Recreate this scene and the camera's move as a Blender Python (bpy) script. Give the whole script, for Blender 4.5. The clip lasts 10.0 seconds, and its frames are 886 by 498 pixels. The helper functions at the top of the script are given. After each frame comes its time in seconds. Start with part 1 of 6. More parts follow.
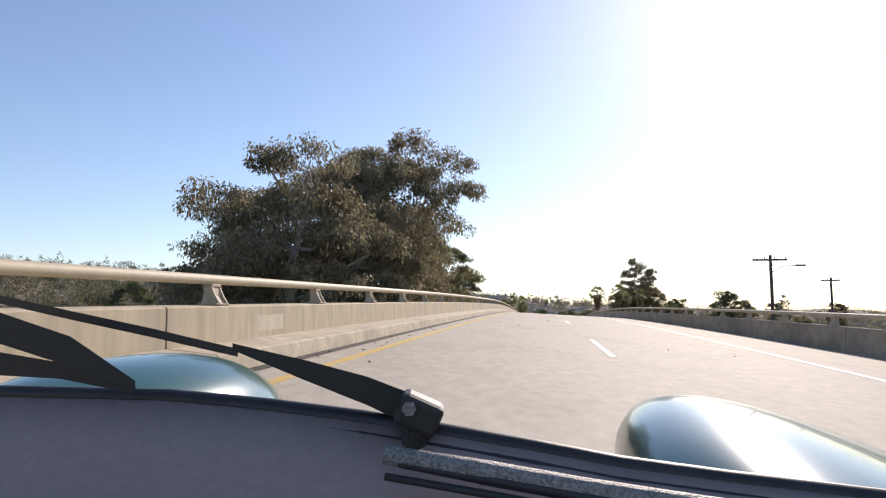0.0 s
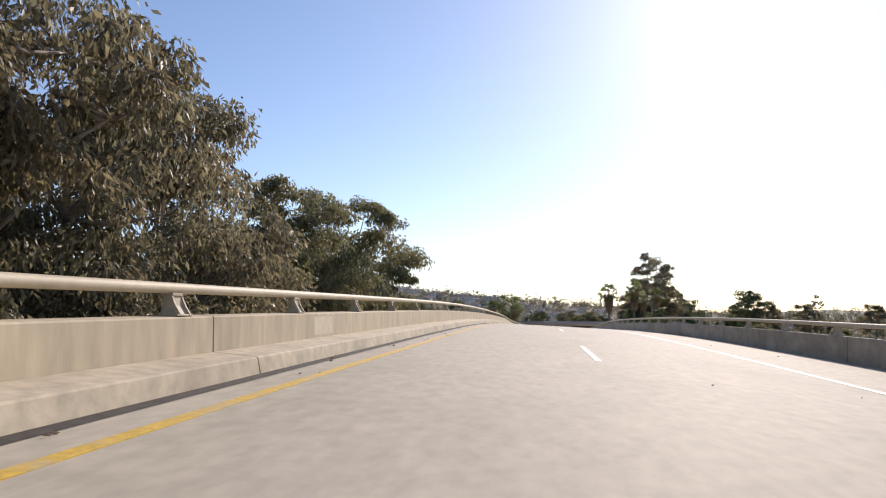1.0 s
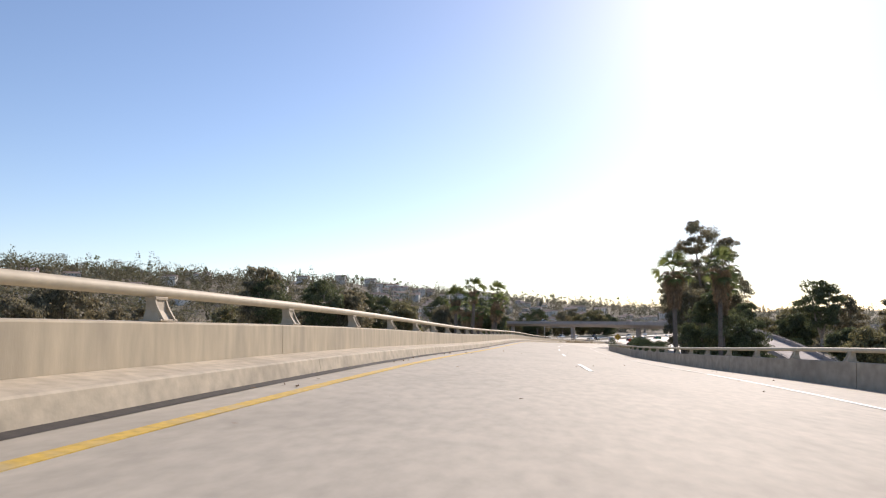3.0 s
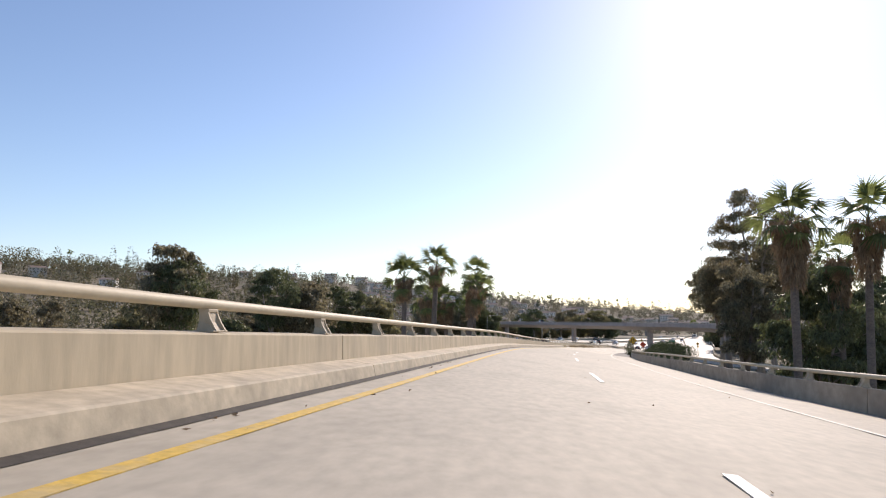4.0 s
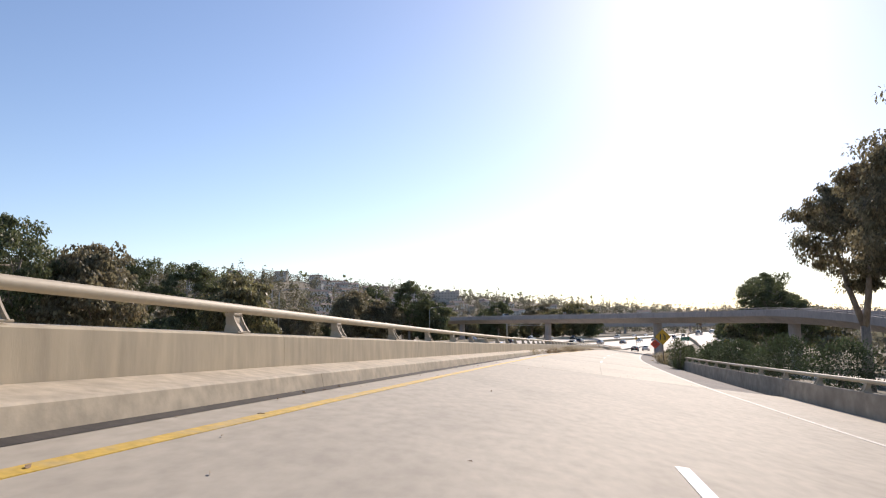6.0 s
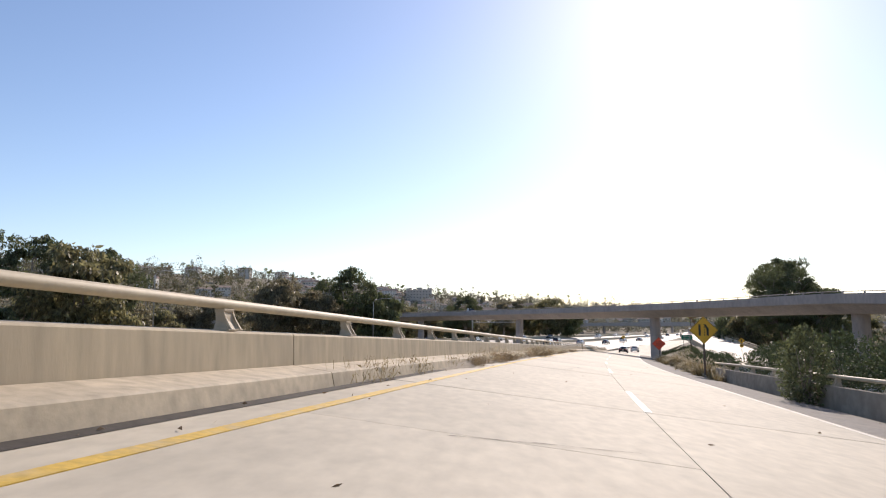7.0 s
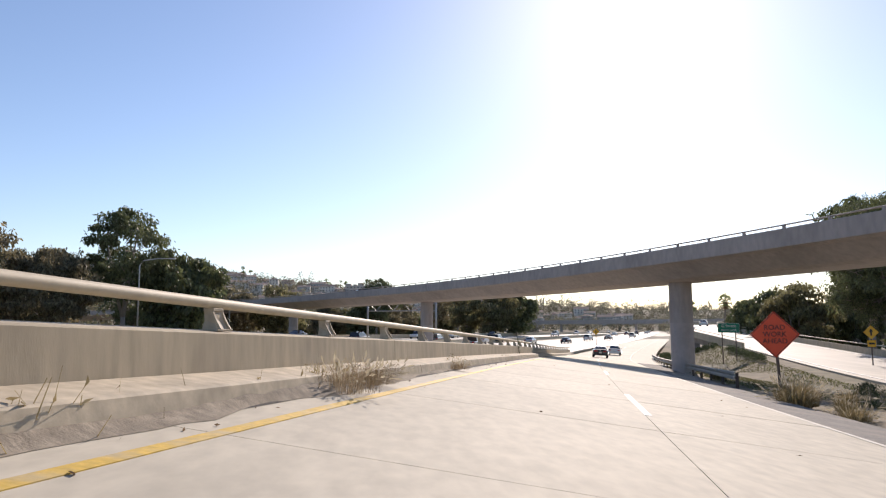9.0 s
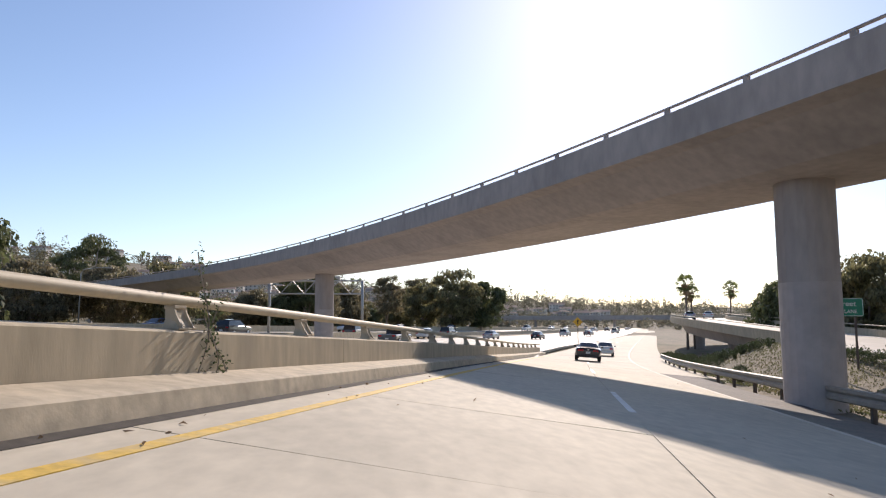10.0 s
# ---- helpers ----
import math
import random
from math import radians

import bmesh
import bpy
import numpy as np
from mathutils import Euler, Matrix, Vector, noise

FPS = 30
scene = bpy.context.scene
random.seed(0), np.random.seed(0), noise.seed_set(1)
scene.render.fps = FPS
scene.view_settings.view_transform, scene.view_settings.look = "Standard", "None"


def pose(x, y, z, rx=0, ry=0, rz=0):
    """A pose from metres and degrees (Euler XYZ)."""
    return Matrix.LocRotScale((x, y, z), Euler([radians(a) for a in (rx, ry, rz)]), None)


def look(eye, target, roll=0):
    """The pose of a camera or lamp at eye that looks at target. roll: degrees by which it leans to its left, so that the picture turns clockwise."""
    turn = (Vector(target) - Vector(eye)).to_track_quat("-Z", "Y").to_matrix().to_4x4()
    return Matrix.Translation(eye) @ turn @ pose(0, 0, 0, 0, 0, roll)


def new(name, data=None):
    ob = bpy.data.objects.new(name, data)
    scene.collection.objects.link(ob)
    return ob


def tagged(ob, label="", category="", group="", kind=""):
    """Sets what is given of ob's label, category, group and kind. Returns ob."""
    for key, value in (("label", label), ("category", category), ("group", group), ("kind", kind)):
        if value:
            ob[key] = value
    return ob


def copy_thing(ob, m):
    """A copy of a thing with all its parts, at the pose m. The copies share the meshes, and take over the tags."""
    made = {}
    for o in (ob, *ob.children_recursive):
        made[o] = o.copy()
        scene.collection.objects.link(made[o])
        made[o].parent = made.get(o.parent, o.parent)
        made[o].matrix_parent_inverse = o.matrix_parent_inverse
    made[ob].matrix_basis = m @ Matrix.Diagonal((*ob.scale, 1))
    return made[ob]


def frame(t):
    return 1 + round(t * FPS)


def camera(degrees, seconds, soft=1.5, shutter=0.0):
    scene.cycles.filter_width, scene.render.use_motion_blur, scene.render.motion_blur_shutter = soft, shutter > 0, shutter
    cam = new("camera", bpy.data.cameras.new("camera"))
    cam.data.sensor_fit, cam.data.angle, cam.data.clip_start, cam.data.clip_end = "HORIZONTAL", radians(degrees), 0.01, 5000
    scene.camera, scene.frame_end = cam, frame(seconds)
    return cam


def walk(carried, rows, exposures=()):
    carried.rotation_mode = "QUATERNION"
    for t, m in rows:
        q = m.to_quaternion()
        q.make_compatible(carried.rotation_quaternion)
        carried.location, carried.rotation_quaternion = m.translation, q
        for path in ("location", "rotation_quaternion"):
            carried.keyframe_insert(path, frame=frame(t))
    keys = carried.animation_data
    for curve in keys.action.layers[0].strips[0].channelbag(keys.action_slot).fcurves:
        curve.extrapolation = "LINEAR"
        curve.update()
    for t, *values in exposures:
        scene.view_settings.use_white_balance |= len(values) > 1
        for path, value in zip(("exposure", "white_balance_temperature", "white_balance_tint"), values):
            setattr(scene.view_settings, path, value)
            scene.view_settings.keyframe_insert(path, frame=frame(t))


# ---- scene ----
# Camera and walk: seconds, x, y, z, pitch, roll, yaw
cam = camera(65.9, 10.0, soft=1.2)
PATH = [
    (0.0, -0.228, -0.168, 0.097, 6.094, 0.163, 8.079),
    (0.5, -0.182, 16.556, 0.648, 6.179, 0.145, 7.991),
    (1.0, -0.128, 33.279, 1.159, 6.194, 0.126, 7.905),
    (1.5, -0.088, 50.046, 1.545, 6.146, 0.163, 7.889),
    (2.0, -0.130, 66.769, 1.841, 6.043, 0.116, 7.833),
    (2.5, -0.142, 83.254, 1.902, 6.050, 0.058, 7.712),
    (3.0, -0.288, 99.339, 1.767, 6.097, 0.162, 7.614),
    (3.5, -0.403, 115.374, 1.514, 6.167, 0.371, 7.506),
    (4.0, -0.319, 131.676, 1.185, 6.229, 0.591, 7.320),
    (4.5, 0.100, 148.621, 0.873, 6.281, 0.492, 7.013),
    (5.0, 0.738, 165.840, 0.503, 6.316, -0.114, 6.559),
    (5.5, 1.750, 183.069, 0.024, 6.357, -0.239, 5.818),
    (6.0, 3.050, 200.046, -0.497, 6.366, -0.198, 5.012),
    (6.5, 4.654, 216.855, -1.024, 6.384, -0.165, 4.124),
    (7.0, 6.589, 233.545, -1.538, 6.414, -0.170, 3.145),
    (7.5, 8.856, 250.155, -2.026, 6.454, -0.155, 2.055),
    (8.0, 11.403, 266.788, -2.556, 6.469, -0.168, 1.185),
    (8.5, 14.303, 283.448, -3.077, 6.466, -0.258, 0.532),
    (9.0, 17.489, 300.128, -3.603, 6.494, -0.318, -0.361),
    (9.5, 20.839, 316.776, -4.125, 6.344, -0.126, -1.270),
    (10.0, 24.317, 333.355, -4.671, 6.208, 0.051, -2.347)
]
walk(cam, [(t, pose(x, y, z, 90 + p, -r, w)) for t, x, y, z, p, r, w in PATH], exposures=[(0.0, 0.58, 6750, 19), (10.0, 0.58, 6750, 19)])

# World, sun
SUN_EL, SUN_AZ = radians(28.5), radians(17.5)
world = bpy.data.worlds.new("sky")
scene.world = world
world.use_nodes = True
wn = world.node_tree.nodes
sky = wn.new("ShaderNodeTexSky")
sky.sky_type = "NISHITA"
sky.sun_disc = False
sky.sun_elevation, sky.sun_rotation = SUN_EL, SUN_AZ
sky.air_density, sky.dust_density, sky.ozone_density = 1.0, 0.3, 3.0
world.node_tree.links.new(sky.outputs[0], wn["Background"].inputs[0])
wn["Background"].inputs[1].default_value = 0.1
sun_dir = Vector((math.sin(SUN_AZ) * math.cos(SUN_EL), math.cos(SUN_AZ) * math.cos(SUN_EL), math.sin(SUN_EL)))
sun_lamp = new("sun", bpy.data.lights.new("sun", "SUN"))
sun_lamp.data.energy, sun_lamp.data.angle, sun_lamp.data.color = 3.35, radians(0.55), (1.0, 0.92, 0.80)
sun_lamp.matrix_world = look(sun_dir * 50, (0, 0, 0))


# ---- materials ----
def material(name, color, rough=0.7, metal=0.0, grain=3.0, spread=0.15, stain=0.3, stain_scale=0.4, bump=0.15, bump_scale=30.0,
             stain_color=None, per_object=0.0, per_island=0.0, translucent=0.0, coat=0.0, stretch=(1, 1, 1), spec=0.5):
    m = bpy.data.materials.new(name)
    m.use_nodes = True
    nt = m.node_tree
    n, l = nt.nodes, nt.links
    bsdf = n["Principled BSDF"]
    bsdf.inputs["Roughness"].default_value = rough
    bsdf.inputs["Metallic"].default_value = metal
    bsdf.inputs["Coat Weight"].default_value = coat
    bsdf.inputs["Specular IOR Level"].default_value = spec
    geo = n.new("ShaderNodeNewGeometry")
    mapping = n.new("ShaderNodeMapping")
    mapping.inputs["Scale"].default_value = stretch
    l.new(geo.outputs["Position"], mapping.inputs[0])
    dark = tuple(c * (1 - spread) for c in color)
    light = tuple(min(1, c * (1 + spread)) for c in color)
    fine = n.new("ShaderNodeTexNoise")
    fine.inputs["Scale"].default_value, fine.inputs["Detail"].default_value = grain, 5
    l.new(mapping.outputs[0], fine.inputs["Vector"])
    ramp = n.new("ShaderNodeValToRGB")
    ramp.color_ramp.elements[0].position, ramp.color_ramp.elements[1].position = 0.3, 0.7
    ramp.color_ramp.elements[0].color, ramp.color_ramp.elements[1].color = (*dark, 1), (*light, 1)
    l.new(fine.outputs[0], ramp.inputs[0])
    big = n.new("ShaderNodeTexNoise")
    big.inputs["Scale"].default_value, big.inputs["Detail"].default_value = stain_scale, 6
    l.new(mapping.outputs[0], big.inputs["Vector"])
    mask = n.new("ShaderNodeMapRange")
    mask.inputs[1].default_value, mask.inputs[2].default_value = 0.48, 0.72
    mask.inputs[3].default_value, mask.inputs[4].default_value = 0.0, stain
    l.new(big.outputs[0], mask.inputs[0])
    mix = n.new("ShaderNodeMixRGB")
    mix.inputs[2].default_value = (*(stain_color or tuple(c * 0.55 for c in color)), 1)
    l.new(mask.outputs[0], mix.inputs[0])
    l.new(ramp.outputs[0], mix.inputs[1])
    out = mix.outputs[0]
    for amount, node, socket in ((per_object, "ShaderNodeObjectInfo", "Random"), (per_island, "ShaderNodeNewGeometry", "Random Per Island")):
        if amount:
            rnd = n.new(node)
            rr = n.new("ShaderNodeMapRange")
            rr.inputs[3].default_value, rr.inputs[4].default_value = 1 - amount, 1 + amount
            l.new(rnd.outputs[socket], rr.inputs[0])
            hsv = n.new("ShaderNodeHueSaturation")
            l.new(rr.outputs[0], hsv.inputs["Value"])
            l.new(out, hsv.inputs["Color"])
            out = hsv.outputs[0]
    l.new(out, bsdf.inputs["Base Color"])
    if bump:
        tex = n.new("ShaderNodeTexNoise")
        tex.inputs["Scale"].default_value, tex.inputs["Detail"].default_value = bump_scale, 4
        l.new(mapping.outputs[0], tex.inputs["Vector"])
        b = n.new("ShaderNodeBump")
        b.inputs["Strength"].default_value, b.inputs["Distance"].default_value = bump, 0.02
        l.new(tex.outputs[0], b.inputs["Height"])
        l.new(b.outputs[0], bsdf.inputs["Normal"])
    if translucent:
        tr = n.new("ShaderNodeBsdfTranslucent")
        l.new(out, tr.inputs["Color"])
        ms = n.new("ShaderNodeMixShader")
        ms.inputs[0].default_value = translucent
        l.new(bsdf.outputs[0], ms.inputs[1])
        l.new(tr.outputs[0], ms.inputs[2])
        l.new(ms.outputs[0], n["Material Output"].inputs[0])
    return m


M_DECK = material("deck_concrete", (0.43, 0.38, 0.295), 0.8, spec=0.35, grain=7, spread=0.12, stain=0.3, stain_scale=0.7, bump=0.03, bump_scale=140, stretch=(1, 0.45, 1), per_object=0.03)
M_SLAB = material("slab_concrete", (0.51, 0.455, 0.35), 0.8, spec=0.35, grain=6, spread=0.11, stain=0.26, stain_scale=0.6, bump=0.03, bump_scale=140, stretch=(1, 0.45, 1), per_object=0.05)
M_JOINT = material("joint_filler", (0.11, 0.092, 0.072), 0.9, grain=8)
M_BARRIER = material("barrier_concrete", (0.50, 0.415, 0.285), 0.85, grain=6, spread=0.16, stain=0.55, stain_scale=1.6, bump=0.07, bump_scale=60, stretch=(1, 1, 0.22), stain_color=(0.33, 0.275, 0.20))
# stained barrier concrete, darkened in its colour for the east parapet's shaded face
M_BARRIER_SHADED = material("shaded_barrier_concrete", (0.36, 0.30, 0.225), 0.88, grain=5, spread=0.2, stain=0.7, stain_scale=0.9, stain_color=(0.20, 0.165, 0.125), bump=0.16, bump_scale=45, stretch=(1, 0.5, 0.7))
M_CURB = material("curb_concrete", (0.50, 0.42, 0.30), 0.85, grain=6, spread=0.2, stain=0.55, stain_scale=1.1, bump=0.1, bump_scale=30)
M_GUTTER = material("gutter_strip", (0.05, 0.042, 0.034), 0.95, grain=9, spread=0.3)
M_RAIL = material("painted_rail", (0.52, 0.44, 0.31), 0.62, spec=0.3, grain=7, spread=0.08, stain=0.3, stain_scale=2.2, bump=0.05, stain_color=(0.40, 0.33, 0.24))
M_POST = material("post_paint", (0.46, 0.38, 0.27), 0.65, spec=0.3, grain=8, spread=0.15, stain=0.4, stain_scale=3.0)
M_YELLOW = material("yellow_line_paint", (0.62, 0.40, 0.06), 0.7, grain=14, spread=0.18, stain=0.6, stain_scale=3.0, stain_color=(0.42, 0.37, 0.28))
M_WHITE = material("white_line_paint", (0.78, 0.77, 0.73), 0.65, grain=14, spread=0.1, stain=0.6, stain_scale=2.5, stain_color=(0.48, 0.45, 0.40))
M_WORN = material("worn_white_paint", (0.60, 0.56, 0.48), 0.7, grain=14, spread=0.12, stain=0.8, stain_scale=3.0, stain_color=(0.50, 0.45, 0.36))
M_ASPHALT = material("shoulder_asphalt", (0.17, 0.155, 0.135), 0.9, grain=9, spread=0.25, stain=0.5, stain_scale=0.7, stain_color=(0.28, 0.24, 0.19))
M_FREEWAY = material("freeway_concrete", (0.44, 0.40, 0.33), 0.7, grain=2, spread=0.1, stain=0.4, stain_scale=0.15, stretch=(1, 0.1, 1))
M_GIRDER = material("overpass_concrete", (0.44, 0.38, 0.34), 0.85, grain=3, spread=0.12, stain=0.45, stain_scale=0.35, bump=0.3, bump_scale=18, stretch=(1, 1, 0.4))
M_COLUMN = material("column_concrete", (0.42, 0.37, 0.34), 0.85, grain=4, spread=0.1, stain=0.4, stain_scale=0.5, bump=0.25, stretch=(1, 1, 0.3))
M_GROUND = material("dry_ground", (0.20, 0.165, 0.11), 0.95, grain=0.6, spread=0.3, stain=0.8, stain_scale=0.05, stain_color=(0.085, 0.095, 0.04), bump=0.4, bump_scale=3)
M_BARK = material("bark", (0.30, 0.25, 0.20), 0.9, grain=6, spread=0.3, stain=0.6, stain_scale=1.5, stain_color=(0.14, 0.11, 0.09), bump=0.6, bump_scale=14, stretch=(1, 1, 0.3))
M_EUCBARK = material("pale_eucalyptus_bark", (0.34, 0.29, 0.24), 0.85, grain=5, spread=0.2, stain=0.7, stain_scale=1.2, stain_color=(0.22, 0.17, 0.13), bump=0.3, bump_scale=12, stretch=(1, 1, 0.3))
M_PALMBARK = material("palm_bark", (0.19, 0.15, 0.12), 0.95, grain=10, spread=0.3, stain=0.5, stain_scale=2.0, bump=0.8, bump_scale=16, stretch=(1, 1, 2.5))
M_EUC = material("eucalyptus_leaf", (0.225, 0.20, 0.12), 0.5, grain=2, spread=0.3, stain=0.5, stain_scale=0.35, stain_color=(0.25, 0.17, 0.085), bump=0, per_island=0.45, translucent=0.5)
M_GREEN = material("broad_leaf", (0.13, 0.145, 0.065), 0.5, grain=2, spread=0.3, stain=0.4, stain_scale=0.3, stain_color=(0.13, 0.15, 0.04), bump=0, per_island=0.45, translucent=0.38)
M_OLIVE = material("olive_leaf", (0.22, 0.205, 0.10), 0.5, grain=2, spread=0.3, stain=0.5, stain_scale=0.35, stain_color=(0.23, 0.17, 0.08), bump=0, per_island=0.45, translucent=0.5)
# far foliage, paler and greyer than real leaves: distance haze mixed into the colour
M_HAZELEAF = material("hazed_far_leaf", (0.20, 0.195, 0.14), 0.8, grain=0.15, spread=0.5, stain=0.8, stain_scale=0.05, stain_color=(0.27, 0.22, 0.15), bump=0, per_island=0.35, translucent=0.4)
M_FROND = material("palm_frond", (0.17, 0.20, 0.07), 0.4, grain=3, spread=0.25, stain=0.4, stain_scale=0.8, stain_color=(0.16, 0.17, 0.05), bump=0, per_object=0.25, per_island=0.2, translucent=0.55)
M_DEADFROND = material("dead_palm_frond", (0.32, 0.22, 0.13), 0.85, grain=3, spread=0.3, bump=0, per_object=0.3, per_island=0.2, translucent=0.15)
M_DRYGRASS = material("dry_grass", (0.34, 0.27, 0.14), 0.85, grain=2, spread=0.3, bump=0, per_island=0.35, translucent=0.3)
M_SHRUB = material("shrub_leaf", (0.09, 0.115, 0.05), 0.7, grain=2, spread=0.3, bump=0, per_island=0.4, translucent=0.25)
M_WOOD = material("weathered_pole_wood", (0.13, 0.10, 0.08), 0.9, grain=12, spread=0.3, stretch=(1, 1, 0.1))
M_GALV = material("galvanised_steel", (0.42, 0.42, 0.40), 0.5, metal=0.6, grain=9, spread=0.12)


# ---- geometry helpers ----
def part(name, bm, mat, parent=None, label="", smooth=False):
    me = bpy.data.meshes.new(name)
    if smooth:
        for fc in bm.faces:
            fc.smooth = True
    bm.to_mesh(me)
    bm.free()
    me.materials.append(mat)
    ob = new(name, me)
    ob.parent = parent
    if label:
        ob["label"] = label
    return ob


def thing(name, m, label, category, group="", kind=""):
    ob = new(name)
    ob.empty_display_size = 0.2
    ob.matrix_world = m
    return tagged(ob, label, category, group, kind)


def arrays(name, verts, faces, mat, parent=None, label="", smooth=False):
    """A mesh object from arrays of vertices and equal-sided faces."""
    me = bpy.data.meshes.new(name)
    verts, faces = np.asarray(verts, dtype=np.float32), np.asarray(faces, dtype=np.int32)
    k = faces.shape[1]
    me.vertices.add(len(verts))
    me.vertices.foreach_set("co", verts.ravel())
    me.loops.add(faces.size)
    me.loops.foreach_set("vertex_index", faces.ravel())
    me.polygons.add(len(faces))
    me.polygons.foreach_set("loop_start", np.arange(len(faces), dtype=np.int32) * k)
    me.polygons.foreach_set("loop_total", np.full(len(faces), k, dtype=np.int32))
    me.polygons.foreach_set("use_smooth", np.full(len(faces), smooth, dtype=bool))
    me.update()
    me.validate()
    me.materials.append(mat)
    ob = new(name, me)
    ob.parent = parent
    if label:
        ob["label"] = label
    return ob


def box(bm, lo, hi, m=None, bevel=0.0):
    r = bmesh.ops.create_cube(bm, size=1.0)
    vs = r["verts"]
    for v in vs:
        v.co = Vector([(lo[i] + hi[i]) / 2 + v.co[i] * (hi[i] - lo[i]) for i in range(3)])
    if bevel:
        es = list({e for v in vs for e in v.link_edges})
        out = bmesh.ops.bevel(bm, geom=es, offset=bevel, segments=2, affect="EDGES", profile=0.5)
        vs = list({v for v in out["verts"]} | {v for v in vs if v.is_valid})
    if m is not None:
        for v in vs:
            v.co = m @ v.co
    return vs


def tube(bm, pts, radii, sides=8, cap=True):
    """A tapered tube along points."""
    rings = []
    pts = [Vector(p) for p in pts]
    for i, p in enumerate(pts):
        d = (pts[min(i + 1, len(pts) - 1)] - pts[max(i - 1, 0)]).normalized()
        a = d.orthogonal().normalized() if abs(d.z) < 0.95 else Vector((1, 0, 0)).cross(d).normalized()
        if abs(d.z) < 0.95:
            a = Vector((0, 0, 1)).cross(d).normalized()
        b = d.cross(a)
        r = radii[i] if isinstance(radii, (list, tuple)) else radii
        rings.append([bm.verts.new(p + (a * math.cos(k * 2 * math.pi / sides) + b * math.sin(k * 2 * math.pi / sides)) * r) for k in range(sides)])
    for r0, r1 in zip(rings, rings[1:]):
        for k in range(sides):
            bm.faces.new((r0[k], r0[(k + 1) % sides], r1[(k + 1) % sides], r1[k]))
    if cap:
        bm.faces.new(rings[0][::-1])
        bm.faces.new(rings[-1])


def smoothstep(x, a, b):
    t = np.clip((np.asarray(x, dtype=float) - a) / (b - a), 0, 1)
    return t * t * (3 - 2 * t)


def spline(xs, ys):
    """A natural cubic spline through the knots, straight beyond the ends."""
    xs, ys = np.array(xs, float), np.array(ys, float)
    n, h = len(xs), np.diff(xs)
    A, r = np.eye(n), np.zeros(n)
    for i in range(1, n - 1):
        A[i, i - 1:i + 2] = h[i - 1], 2 * (h[i - 1] + h[i]), h[i]
        r[i] = 6 * ((ys[i + 1] - ys[i]) / h[i] - (ys[i] - ys[i - 1]) / h[i - 1])
    k = np.linalg.solve(A, r)

    def f(x):
        x = np.asarray(x, float)
        xc = np.clip(x, xs[0], xs[-1])
        i = np.clip(np.searchsorted(xs, xc) - 1, 0, n - 2)
        a, b = xs[i + 1] - xc, xc - xs[i]
        v = (k[i] * a ** 3 + k[i + 1] * b ** 3) / (6 * h[i]) + (ys[i] / h[i] - k[i] * h[i] / 6) * a + (ys[i + 1] / h[i] - k[i + 1] * h[i] / 6) * b
        s0 = (ys[1] - ys[0]) / h[0]
        s1 = (ys[-1] - ys[-2]) / h[-1]
        return v + np.where(x < xs[0], (x - xs[0]) * s0, 0) + np.where(x > xs[-1], (x - xs[-1]) * s1, 0)
    return f


# ---- the ramp's line: x and z of its axis (0.95 m over the surface) by y; bank is its cross fall to the east ----
RAMP = [(-60, -0.13, -2.05), (-20, -0.12, -0.54), (0, -0.11, 0.15), (16, -0.08, 0.67), (32, -0.07, 1.13), (48, -0.09, 1.52), (64, -0.11, 1.83), (80, -0.13, 1.95), (96, -0.16, 1.94), (112, -0.10, 1.76), (128, -0.00, 1.33), (144, 0.29, 0.93), (160, 0.70, 0.59), (176, 1.36, 0.26), (192, 2.33, -0.20), (224, 5.42, -1.21), (256, 9.85, -2.17), (288, 15.27, -3.20), (320, 21.55, -4.22), (352, 28.45, -5.29), (384, 36.07, -6.43), (400, 40.46, -6.88), (440, 53.60, -7.25), (520, 82.00, -7.40), (640, 124.00, -7.40), (800, 180.00, -7.40), (1100, 285.00, -7.40), (1600, 460.00, -7.40)]
ramp_x = spline([r[0] for r in RAMP], [r[1] for r in RAMP])
ramp_z = spline([r[0] for r in RAMP], [r[2] for r in RAMP])
H = 0.95


bank_at = spline([-60, 0, 40, 80, 120, 160, 200, 240, 280, 320, 360, 420], [0.0539, 0.054, 0.0548, 0.0542, 0.0654, 0.1082, 0.1136, 0.1135, 0.1215, 0.1237, 0.0965, 0.0234])


def bank(y):
    return bank_at(np.clip(y, -60, 420))


def on_ramp(y, lat, up=0.0):
    """The place at a station y, lat metres to the right of the axis, up metres over the surface."""
    y = np.asarray(y, float)
    dx = (ramp_x(y + 0.5) - ramp_x(y - 0.5))
    c = 1 / np.sqrt(1 + dx * dx)
    return np.stack([ramp_x(y) + lat * c, y - lat * dx * c, ramp_z(y) - H - bank(y) * lat + up], -1)


